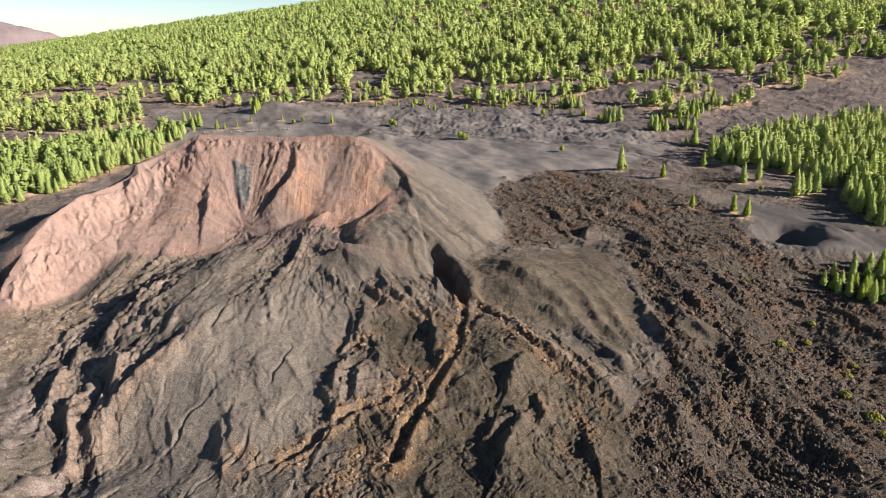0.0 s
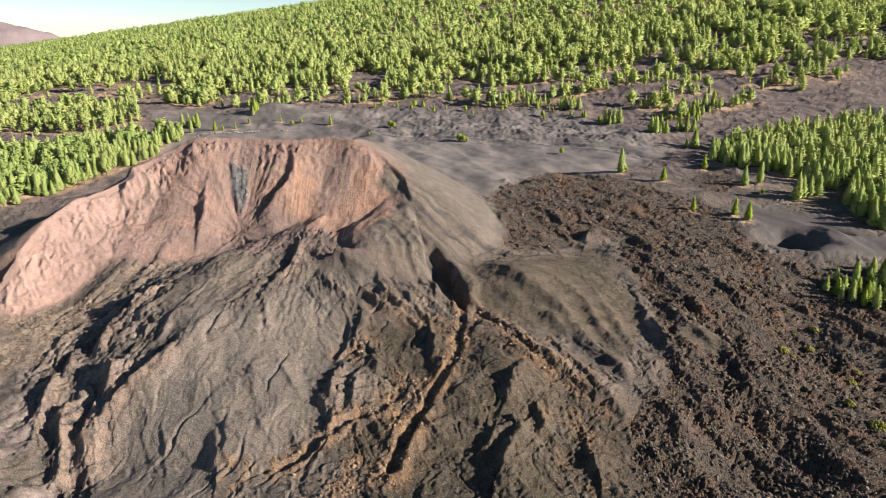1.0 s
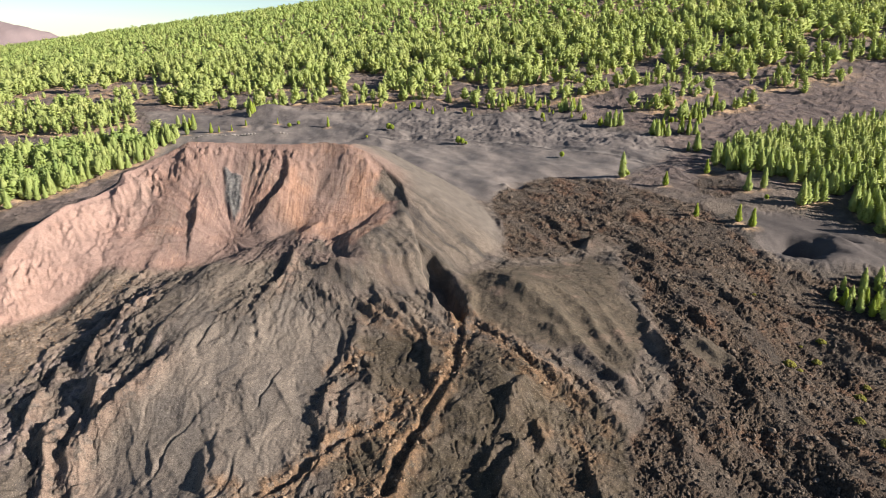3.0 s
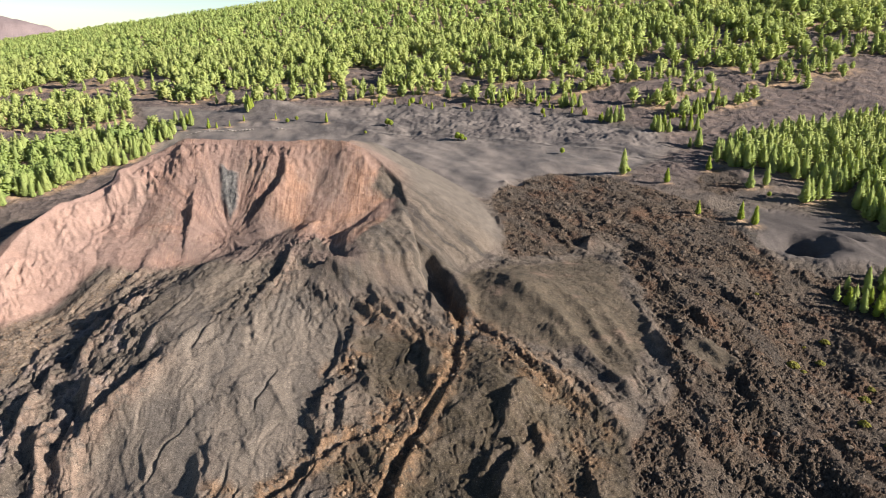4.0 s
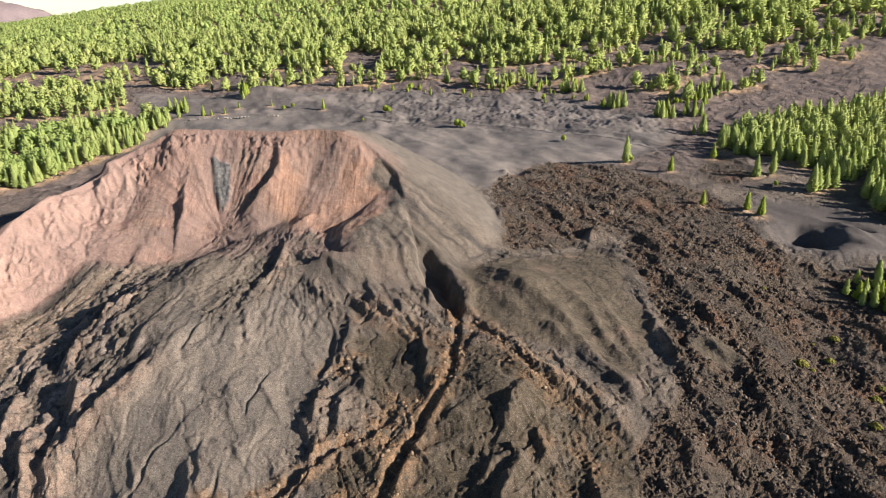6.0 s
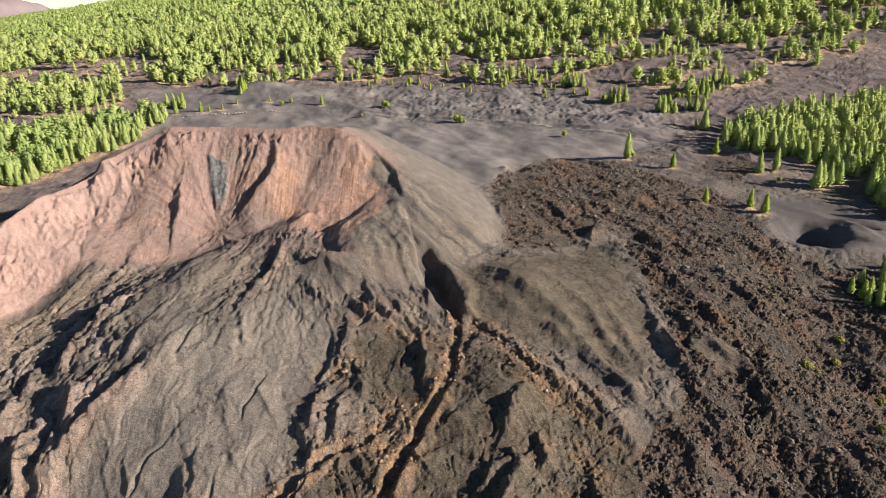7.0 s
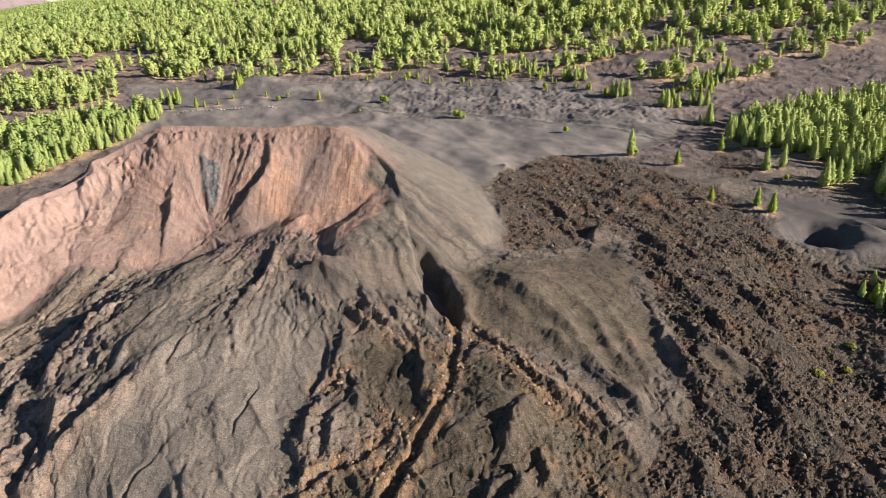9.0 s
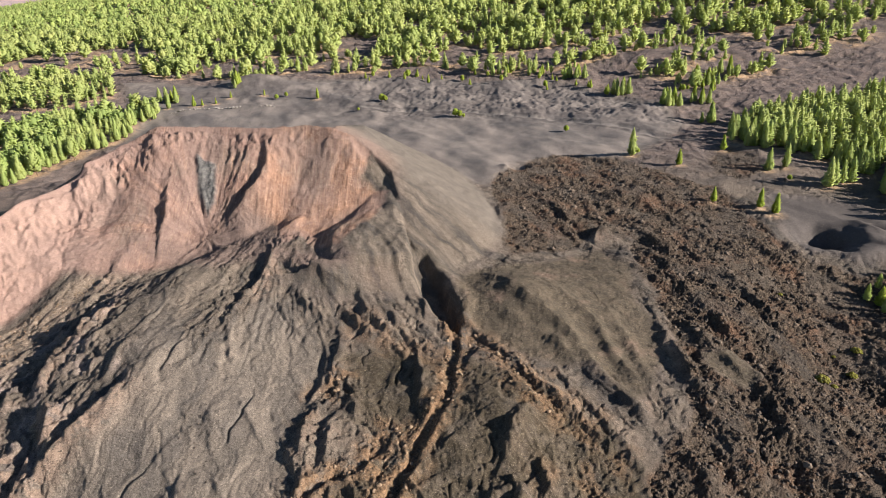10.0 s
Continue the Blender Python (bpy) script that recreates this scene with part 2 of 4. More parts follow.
def smax(a, b, k):
    u = np.clip(0.5 + 0.5 * (a - b) / k, 0, 1)
    return b * (1 - u) + a * u + k * u * (1 - u)


def along(x, y, line):
    """Nearest place on a polyline: distance, side (left of its way is plus), length along it, and its further columns there."""
    line = np.asarray(line, float)
    best = np.full(x.shape, 1e18)
    side, run = np.zeros(x.shape), np.zeros(x.shape)
    extra = [np.zeros(x.shape) for _ in range(line.shape[1] - 2)]
    gone = 0.0
    for a, b in zip(line[:-1], line[1:]):
        d = b[:2] - a[:2]
        n = float(np.hypot(*d))
        t = np.clip(((x - a[0]) * d[0] + (y - a[1]) * d[1]) / (n * n), 0, 1)
        px, py = x - a[0] - t * d[0], y - a[1] - t * d[1]
        q = px * px + py * py
        near = q < best
        best = np.where(near, q, best)
        side = np.where(near, np.sign(d[0] * (y - a[1]) - d[1] * (x - a[0])), side)
        run = np.where(near, gone + t * n, run)
        for k in range(len(extra)):
            extra[k] = np.where(near, a[2 + k] + t * (b[2 + k] - a[2 + k]), extra[k])
        gone += n
    return np.sqrt(best), side, run, extra


def inside(x, y, poly):
    hit = np.zeros(x.shape, bool)
    for (ax, ay), (bx, by) in zip(poly, poly[1:] + poly[:1]):
        if ay != by:
            hit ^= ((ay > y) != (by > y)) & (x < (bx - ax) * (y - ay) / (by - ay) + ax)
    return hit


def region(x, y, poly, soft):
    """1 within a polygon, 0 outside, with a soft edge."""
    out = np.zeros(x.shape)
    (x0, y0), (x1, y1) = np.min(poly, 0) - soft, np.max(poly, 0) + soft
    near = (x > x0) & (x < x1) & (y > y0) & (y < y1)
    px, py = x[near], y[near]
    d = along(px, py, poly + poly[:1])[0]
    out[near] = step(-soft, soft, np.where(inside(px, py, poly), d, -d))
    return out


def swell(x, y, mounds):
    """Sum of smooth mounds and hollows."""
    out = np.zeros(x.shape)
    for cx, cy, high, rx, ry in mounds:
        near = (np.abs(x - cx) < 2.6 * rx) & (np.abs(y - cy) < 2.6 * ry)
        out[near] += high * np.exp(-((x[near] - cx) / rx) ** 2 - ((y[near] - cy) / ry) ** 2)
    return out


def envelope(x, y, line, slope):
    """Upper hull of the slopes that fall away from a crest line."""
    best = np.full(x.shape, -1e9)
    near = (x > -420) & (x < 200) & (y > 90) & (y < 560)
    px, py, slope = x[near], y[near], np.broadcast_to(slope, x.shape)[near]
    top = np.full(px.shape, -1e9)
    line = np.asarray(line, float)
    for a, b in zip(line[:-1], line[1:]):
        d = b - a
        t = np.clip(((px - a[0]) * d[0] + (py - a[1]) * d[1]) / (d[0] ** 2 + d[1] ** 2), 0, 1)
        top = np.maximum(top, a[2] + t * d[2] - slope * np.hypot(px - a[0] - t * d[0], py - a[1] - t * d[1]))
    best[near] = top
    return best


# ---------------------------------------------------------------- the lie of the land
LAND = [(-4000, -90, 0.0, 0.0), (0, -34, 0.0, 0.0), (110, -17, 0.02, 0.0), (162, -10, 0.04, -0.01), (200, -3, 0.05, -0.02), (240, 3, 0.05, -0.02),
        (280, 8.5, 0.05, 0.0), (320, 12, 0.06, 0.02), (400, 18, 0.06, 0.04), (480, 21.5, 0.06, 0.035), (560, 28, 0.05, 0.05),
        (615, 36, 0.02, 0.07), (700, 51, 0.05, 0.08), (860, 76, 0.065, 0.09), (1090, 112, 0.09, 0.11), (1500, 182, 0.122, 0.14),
        (2050, 262, 0.137, 0.17), (2500, 272, 0.136, 0.17), (3300, 190, 0.1, 0.1), (6000, 120, 0.05, 0.05)]


def land(x, y):
    rows = np.array(LAND)
    yy = y + 12 * gnoise(x / 90, y / 90, 3)
    out = 0
    for shift in (-0.06, 0.0, 0.06):
        q = yy * (1 + shift)
        c, left, right = (np.interp(q, rows[:, 0], rows[:, k]) for k in (1, 2, 3))
        xs = np.clip(x, -1500, 1500)
        out = out + (c + np.where(x < 0, left, right) * xs) / 3
    # far bare mountain behind the pine slope
    far = np.exp(-((x + 2200) / 330) ** 4 - ((y - 3250) / 380) ** 2) * (150 + 25 * fbm(x, y, 300, 3, 40))
    return out + far


# rim of the open cone: place, height of the crest
RIM = [(-186, 238, -4), (-185, 250, 6), (-182, 263, 17), (-178, 279, 26), (-172, 294, 31), (-160, 309, 36), (-144, 322, 46),
       (-126, 330, 55), (-104, 335, 54), (-76, 333, 53.5), (-57, 334, 54.5), (-47, 330, 54), (-37, 327, 51.5), (-27, 321, 43.5),
       (-19, 313, 35.5), (-14, 296, 26), (-11, 280, 17.5), (-7, 262, 10)]
# raised lava sheet that left through the breach: place, height over the land
LOBE = [(-70, 290, 7), (-72, 262, 9), (-75, 240, 10), (-86, 214, 11), (-86, 190, 6), (-80, 165, 1)]
# mounds and hollows outside the lava: place, height, reach across and along
MOUNDS = [(170, 297, -11, 10, 9), (190, 297, 5.5, 11, 13), (184, 281, 4, 18, 7), (196, 302, -5, 3.5, 3.2), (157, 297, -3, 5, 4), 
          (150, 196, -6, 20, 18), (-169, 640, 9, 28, 16), (-280, 655, 4, 40, 14), (60, 600, 4, 50, 12), (-60, 626, 4, 45, 10), (46, 393, -5, 5, 5), (40, 389, 2.5, 4, 4),
          (152, 505, 5, 20, 14), (205, 640, 7, 40, 20), (330, 640, 6, 60, 20), (100, 340, 3, 16, 12)]
# broad swells and hollows of the lava and the cone, 17 m wide: place, height
WEST_SWELLS = [(-165, 256, -2.2), (-147, 274, 6.4), (-147, 301, -3.3), (-138, 265, 4.6), (-129, 184, -2.9), (-120, 274, 2.9), (-120, 247, 3.1), (-111, 229, 2.8), (-111, 166, -4.5),
          (-102, 166, -5.5), (-102, 247, 3.7), (-102, 157, -4.3), (-102, 211, 1.8), (-102, 301, -1.6), (-93, 256, 4.4), (-84, 274, 3.8), (-75, 157, -4.0), (-66, 256, -3.3),
          (-57, 283, 3.9), (-57, 193, 2.2), (-48, 274, 3.6)]
MIDDLE_SWELLS = [(-39, 157, -2.8), (-39, 265, 3.5), (-30, 301, -2.4), (-12, 238, 3.5), (-3, 202, 1.3), (-3, 157, -2.1), (-3, 283, -1.5), (15, 184, 2.8), (24, 193, 4.5),
          (24, 256, 3.8), (24, 211, 2.6), (33, 247, 3.7), (33, 166, -2.0)]
EAST_SWELLS = [(42, 247, 3.9), (60, 157, -2.0), (69, 220, -3.1), (69, 292, -2.9), (69, 265, 1.7), (87, 157, -2.4), (96, 157, -4.0), (132, 220, -4.1), (132, 256, -2.9),
          (141, 220, -3.9), (150, 256, -3.8), (168, 256, -2.2)]
SWELLS = WEST_SWELLS + MIDDLE_SWELLS + EAST_SWELLS
# ribs on the crater wall: steep reach, gentle reach, then place and height
WALL_CRESTS = [
    (2.6, 13, [(-75.8, 332.0, 0), (-74.0, 317.5, 4), (-75.3, 310.1, 6), (-79.3, 303.2, 6), (-83.0, 297.5, 4.5), (-88.7, 293.9, 1)]),
    (2.2, 8, [(-115.5, 308.9, 2), (-112.5, 296.0, 5.5), (-112.6, 288.1, 3)]),
    (1.8, 6, [(-126.3, 323.4, 1.5), (-121.4, 317.5, 2.5), (-117.5, 314.9, 1)]),
    (2.6, 10, [(-235.0, 486.7, 1), (-151.5, 310.2, 4), (-154.2, 305.0, 4.5), (-158.3, 302.7, 1.5)]),
]
# broken crests at the sheet's western edge: steep reach, gentle reach, then place and height
BLOCK_CRESTS = [
    (2.4, 8, [(-122.6, 279.4, 0.9), (-124.8, 269.3, 2.7), (-127.1, 260.4, 2.7), (-130.5, 257.3, 0.9)]),
    (2.8, 11, [(-115.7, 259.1, 0.9), (-115.4, 242.1, 2.7), (-116.8, 236.2, 4.5), (-119.0, 231.7, 5.0), (-120.8, 225.2, 3.6), (-122.4, 220.9, 0.9)]),
    (2.6, 9, [(-123.6, 225.4, 0.9), (-124.0, 218.6, 3.6), (-122.0, 210.0, 3.6), (-118.8, 202.7, 0.9)]),
    (2.8, 9, [(-114.5, 201.2, 0.9), (-111.7, 194.0, 4.5), (-108.1, 188.1, 4.5), (-106.3, 183.5, 1.8)]),
]
BLOCK_CRESTS_NEXT = [
    (2.6, 11, [(-89.4, 212.4, 0.0), (-91.5, 200.5, 2.7), (-94.5, 194.2, 3.6), (-98.2, 187.8, 4.5), (-101.8, 183.4, 4.5), (-104.6, 179.6, 4.5), (-106.2, 175.6, 4.5), (-107.3, 171.5, 4.5), (-105.6, 165.9, 3.6), (-103.3, 160.6, 2.7)]),
    (2.6, 7, [(-110.2, 183.3, 1.8), (-109.3, 178.1, 4.5), (-110.2, 173.8, 5.4), (-109.3, 169.2, 5.4), (-106.7, 162.4, 3.6)]),
    (2.8, 7, [(-119.9, 186.3, 1.8), (-120.3, 180.6, 5.4), (-118.2, 173.8, 6.3), (-115.0, 166.8, 5.4), (-111.4, 159.6, 3.6)]),
    (2.2, 6, [(-132.7, 200.2, 0.9), (-131.9, 193.6, 3.6), (-131.1, 186.7, 4.5), (-129.6, 179.9, 2.7)]),
    (2.2, 6, [(-131.7, 209.7, 0.9), (-130.6, 203.3, 2.7), (-129.4, 198.5, 0.9)]),
]
BLOCK_CRESTS_LAST = [
    (1.6, 6, [(-133.7, 236.9, 0.0), (-138.7, 230.3, 1.6), (-141.1, 224.3, 1.8), (-142.9, 218.6, 1.8), (-142.7, 211.1, 1.8), (-142.8, 202.7, 0.9)]),
]
# low steps and cracks in the ash sheet: steep reach, gentle reach, then place and height
ASHY_CRESTS = [
    (0.8, 4, [(-86.7, 176.1, 0.0), (-85.8, 171.6, 1.0), (-82.8, 166.6, 1.1), (-80.4, 159.5, 0.9)]),
    (0.7, 4, [(-93.7, 179.1, 0.0), (-91.2, 174.3, 0.6), (-91.8, 170.9, 0.7), (-89.2, 167.1, 0.6), (-85.6, 162.2, 0.4)]),
    (0.8, 4, [(-106.5, 174.0, 0.0), (-105.7, 169.1, 0.8), (-101.8, 160.7, 0.8)]),
    (0.8, 4, [(-99.5, 178.2, 0.6), (-100.8, 174.0, 0.7), (-100.5, 170.2, 0.6), (-100.9, 167.3, 0.0)]),
    (0.7, 3, [(-83.4, 172.1, 0.0), (-79.5, 167.0, 0.7), (-76.1, 163.4, 0.3)]),
    (1.7, 7, [(-70.5, 171.4, 0.0), (-67.6, 166.9, 1.7), (-65.5, 162.0, 1.8), (-64.2, 156.2, 1.8)]),
]
ASHY_CRESTS_NEXT = [
    (0.8, 4, [(-66.4, 171.0, 0.5), (-63.9, 165.1, 0.8), (-63.5, 160.6, 0.6), (-60.2, 156.2, 0.5)]),
    (0.8, 5, [(-69.6, 174.2, 0.5), (-63.9, 169.1, 0.7), (-57.3, 164.3, 0.4)]),
    (0.9, 4, [(-58.7, 176.1, 0.0), (-55.2, 171.6, 1.2), (-52.7, 167.7, 0.2)]),
    (0.8, 4, [(-61.0, 184.0, 0.7), (-57.7, 178.1, 0.4)]),
    (0.9, 4, [(-56.7, 199.1, 0.2), (-51.8, 191.8, 0.8), (-48.0, 185.9, 0.9), (-44.8, 181.8, 0.2)]),
    (0.8, 4, [(-71.5, 184.0, 0.5), (-73.6, 178.8, 0.5), (-75.9, 174.6, 0.2)]),
    (1.0, 5, [(-70.9, 235.4, 0.3), (-67.1, 225.9, 1.1), (-63.6, 215.0, 1.0), (-61.5, 211.0, 0.2)]),
]
ASHY_CRESTS_LAST = [
    (1.0, 5, [(-77.1, 228.3, 0.6), (-79.8, 222.0, 0.7), (-81.1, 213.0, 0.7), (-81.7, 206.6, 0.3)]),
    (1.0, 5, [(-85.4, 214.4, 0.5), (-86.8, 208.9, 0.8), (-87.2, 203.8, 0.3)]),
    (1.2, 6, [(-94.4, 222.8, 0.3), (-97.0, 216.8, 1.2), (-99.3, 212.7, 0.6)]),
    (1.0, 5, [(-56.1, 249.5, 0.2), (-52.8, 243.3, 0.7), (-49.6, 233.6, 0.6), (-46.9, 223.9, 0.2)]),
    (1.0, 5, [(-52.4, 239.1, 0.7), (-46.6, 231.2, 0.8), (-38.9, 224.1, 0.2)]),
    (1.0, 6, [(-68.4, 199.1, 0.1), (-63.9, 192.6, 0.6), (-59.5, 186.1, 0.2)]),
]
# crests that fan out from the spur: steep reach, gentle reach, then place and height
FAN_CRESTS = [
    (2.0, 9, [(-62.6, 273.2, 1.0), (-62.4, 263.8, 4.0), (-62.3, 255.5, 4.0), (-65.3, 247.2, 3.0), (-67.6, 239.4, 1.5)]),
    (1.3, 6, [(-55.4, 263.9, 1.0), (-48.5, 259.4, 2.0), (-39.1, 253.8, 2.0), (-28.5, 249.9, 1.2), (-17.8, 242.2, 0.4)]),
    (1.2, 6, [(-47.6, 246.2, 1.0), (-41.5, 240.7, 1.6), (-35.9, 234.6, 0.5)]),
    (1.4, 6, [(-38.7, 250.8, 0.8), (-30.3, 240.6, 2.0), (-23.4, 232.3, 2.2), (-16.7, 226.7, 2.2), (-11.5, 224.6, 1.0)]),
    (1.2, 5, [(-25.9, 246.6, 1.0), (-21.7, 237.4, 2.0), (-17.0, 231.3, 1.0)]),
    (1.2, 5, [(-35.2, 235.9, 0.6), (-30.0, 228.3, 1.6), (-29.9, 220.7, 1.6), (-31.0, 214.1, 1.6), (-30.4, 206.3, 1.0)]),
]
FAN_CRESTS_NEXT = [
    (1.2, 5, [(-37.4, 230.5, 0.5), (-33.8, 220.0, 1.0), (-33.0, 211.2, 1.4), (-33.7, 203.2, 1.6), (-35.7, 198.6, 1.0)]),
    (1.2, 6, [(-17.8, 242.2, 1.0), (-12.7, 234.9, 2.0), (-10.3, 229.2, 1.0)]),
    (1.0, 5, [(-22.5, 271.4, 0.4), (-19.0, 273.2, 1.2), (-14.4, 265.4, 1.0), (-8.3, 247.8, 0.4)]),
]
# knobs beside the channels: steep reach, gentle reach, then place and height
KNOB_CRESTS = [
    (1.9, 7, [(-3.7, 214.4, 2.1), (-2.0, 206.1, 3.4), (-2.8, 198.5, 0.8)]),
    (1.5, 6, [(-24.0, 200.5, 1.3), (-21.6, 195.0, 2.1), (-20.7, 189.8, 0.7)]),
    (1.5, 5, [(-32.7, 196.6, 0.8), (-34.9, 192.2, 2.2), (-35.6, 187.2, 2.5), (-35.2, 181.7, 2.5), (-33.8, 177.6, 0.8)]),
    (1.5, 6, [(-26.5, 193.5, 1.3), (-28.4, 188.9, 2.2), (-28.2, 182.8, 2.2), (-27.1, 177.1, 0.5)]),
    (1.3, 4, [(-38.8, 181.3, 1.3), (-36.2, 177.7, 2.4), (-34.1, 175.0, 0.8)]),
    (1.5, 5, [(-33.3, 174.5, 1.7), (-33.1, 169.5, 2.5), (-34.7, 163.6, 1.7)]),
    (1.3, 5, [(-20.8, 170.9, 1.3), (-18.8, 167.8, 1.7), (-16.8, 163.6, 0.8)]),
]
KNOB_CRESTS_NEXT = [
    (1.2, 5, [(-17.5, 170.6, 0.8), (-14.6, 166.8, 1.5), (-14.8, 162.1, 0.5)]),
    (1.2, 5, [(-35.6, 163.2, 0.4), (-31.8, 159.6, 1.0), (-25.4, 157.7, 0.4)]),
    (1.2, 5, [(-44.2, 167.0, 0.4), (-41.1, 163.3, 1.1), (-39.1, 161.3, 0.4)]),
    (1.2, 7, [(7.5, 173.8, 0.3), (0.2, 170.4, 1.0), (-4.2, 167.4, 1.4), (-8.7, 162.4, 1.5), (-10.1, 159.9, 0.8)]),
    (1.0, 6, [(11.2, 185.7, 0.3), (6.0, 181.2, 0.8), (0.2, 176.1, 0.4)]),
    (1.5, 6, [(15.7, 219.7, 1.3), (13.0, 213.4, 2.1), (13.4, 206.4, 0.8)]),
]
# rust-coloured levees and mounds: steep reach, gentle reach, then place and height
RUST_CRESTS = [
    (1.8, 7, [(32.8, 201.8, 0.8), (37.2, 197.8, 2.2), (42.4, 190.9, 2.4), (47.6, 184.8, 1.3)]),
    (1.6, 7, [(42.8, 203.8, 0.8), (47.0, 196.2, 1.7), (50.9, 187.4, 1.9), (55.6, 179.3, 1.7), (57.9, 175.2, 0.5)]),
    (2.2, 10, [(26.5, 188.4, 1.7), (23.0, 183.0, 3.8), (21.3, 177.7, 3.8), (21.3, 172.8, 1.7)]),
    (1.8, 7, [(28.9, 175.5, 0.8), (31.2, 171.5, 3.0), (31.1, 166.6, 3.0), (29.1, 164.0, 0.8)]),
    (1.8, 6, [(18.9, 167.6, 1.7), (15.6, 164.4, 2.5), (13.4, 159.5, 2.5), (12.3, 155.1, 1.3)]),
    (2.8, 9, [(24.6, 166.3, 2.5), (21.5, 161.1, 3.8), (19.2, 156.2, 4.7), (17.3, 151.7, 4.7)]),
]
RUST_CRESTS_NEXT = [
    (2.0, 6, [(43.1, 161.5, 2.1), (44.1, 157.2, 3.4), (43.6, 152.6, 3.4)]),
    (1.4, 6, [(24.7, 200.5, 0.7), (29.6, 195.6, 1.3), (33.5, 190.8, 0.8)]),
    (1.2, 5, [(39.9, 181.4, 0.8), (45.7, 180.3, 1.3), (48.8, 177.7, 0.5)]),
]
# folds of the ash-covered flow: steep reach, gentle reach, then place and height
SANDY_CRESTS = [
    (3.3, 7, [(29.5, 249.8, 1.3), (37.9, 237.9, 2.6), (44.5, 231.8, 3.1), (48.5, 224.7, 3.1), (51.9, 215.9, 2.9), (55.1, 206.4, 2.0)]),
    (3.3, 7, [(47.1, 248.4, 0.7), (53.9, 240.7, 2.6), (58.1, 233.1, 2.9), (59.3, 223.1, 2.9), (62.8, 214.0, 2.6), (64.4, 203.3, 1.3)]),
    (3.3, 6, [(63.0, 241.8, 1.0), (66.5, 228.9, 2.6), (67.9, 218.2, 2.6), (68.8, 205.4, 1.3)]),
    (3.3, 6, [(38.3, 229.6, 1.3), (43.1, 223.3, 3.1), (46.5, 216.0, 1.3)]),
    (3.1, 6, [(21.4, 245.3, 0.4), (27.6, 236.9, 1.3), (34.7, 229.2, 0.7)]),
    (3.3, 6, [(59.2, 202.8, 1.3), (61.5, 195.9, 2.6), (62.8, 190.5, 1.3)]),
]
SANDY_CRESTS_NEXT = [
    (2.6, 7, [(77.5, 305.9, 3.9), (73.3, 303.3, 5.9), (69.9, 297.0, 1.3)]),
]
# ridges of the clinker field: steep reach, gentle reach, then place and height
CLINK_CRESTS = [
    (2.2, 7, [(79.8, 235.6, 1.2), (80.9, 224.2, 2.4), (81.0, 214.5, 2.8), (81.9, 204.5, 2.4), (82.4, 193.5, 0.8)]),
    (1.8, 6, [(90.3, 235.7, 0.8), (92.7, 223.5, 1.6), (96.1, 216.4, 1.6), (98.1, 207.9, 0.8)]),
    (1.4, 6, [(88.2, 220.8, 0.4), (86.9, 213.6, 1.1), (88.1, 206.3, 1.1), (89.4, 201.7, 0.4)]),
    (2.4, 7, [(103.3, 208.7, 0.8), (103.7, 198.9, 2.4), (102.8, 190.0, 2.4), (103.6, 182.7, 0.8)]),
    (2.0, 7, [(90.7, 308.3, 0.8), (94.1, 298.7, 2.0), (98.4, 283.8, 0.8)]),
    (2.2, 8, [(93.2, 270.6, 0.8), (97.5, 251.4, 1.6), (101.9, 229.7, 1.9), (107.4, 218.5, 0.8)]),
]
CLINK_CRESTS_NEXT = [
    (2.2, 8, [(113.9, 282.0, 0.8), (116.9, 260.4, 1.6), (121.8, 242.1, 1.9), (126.3, 232.3, 0.8)]),
    (2.0, 7, [(54.7, 340.4, 0.8), (58.2, 333.3, 2.1), (62.9, 317.8, 2.1), (72.4, 310.0, 0.8)]),
    (2.4, 7, [(70.7, 181.8, 0.8), (72.2, 175.9, 2.0), (74.0, 168.6, 0.8)]),
    (2.4, 7, [(82.9, 182.8, 0.8), (86.3, 175.7, 2.0), (85.3, 168.4, 0.8)]),
    (1.8, 6, [(27.3, 336.9, 1.0), (31.6, 331.4, 1.6), (31.7, 318.7, 0.8)]),
]
# channels: place, depth, half width, height of the eastern bank
PIT = [(-5.0, 267.1, 3.6, 3.8, 1.4), (0.5, 254.2, 7.2, 4.4, 2.7), (4.9, 241.9, 7.2, 4.4, 2.7), (7.6, 234.8, 3.6, 2.8, 1.8)]
MAIN_CHANNEL = [(7.6, 234.8, 1.8, 1.7, 0.9), (8.0, 225.4, 1.0, 1.5, 0.7), (7.2, 216.3, 0.7, 1.5, 0.7), (5.5, 201.8, 0.7, 1.5, 0.7), (2.1, 191.7, 0.8, 1.5, 0.8), (-1.6, 183.8, 1.2, 1.7, 1.0), (-4.5, 177.0, 1.3, 1.7, 1.0), (-8.4, 169.5, 1.3, 1.7, 1.1), (-11.3, 161.7, 1.6, 2.0, 1.2), (-13.8, 153.5, 1.8, 2.1, 1.2)]
WEST_CHANNEL = [(-11.2, 186.5, 0.3, 1.7, 0.4), (-18.7, 175.0, 0.6, 1.7, 0.4), (-27.1, 172.4, 0.9, 1.5, 0.8), (-33.0, 166.8, 1.2, 1.5, 0.9), (-38.4, 161.9, 1.2, 1.5, 0.9), (-42.3, 158.3, 1.1, 1.5, 0.9), (-45.5, 155.5, 1.0, 1.7, 0.8)]
EAST_CHANNEL = [(9.0, 233.6, 2.1, 2.3, 0.7), (16.4, 225.2, 1.7, 2.3, 0.7), (23.7, 214.1, 0.8, 2.2, 0.6), (29.7, 200.7, 0.7, 2.2, 0.6), (34.6, 192.6, 0.4, 2.2, 0.3)]
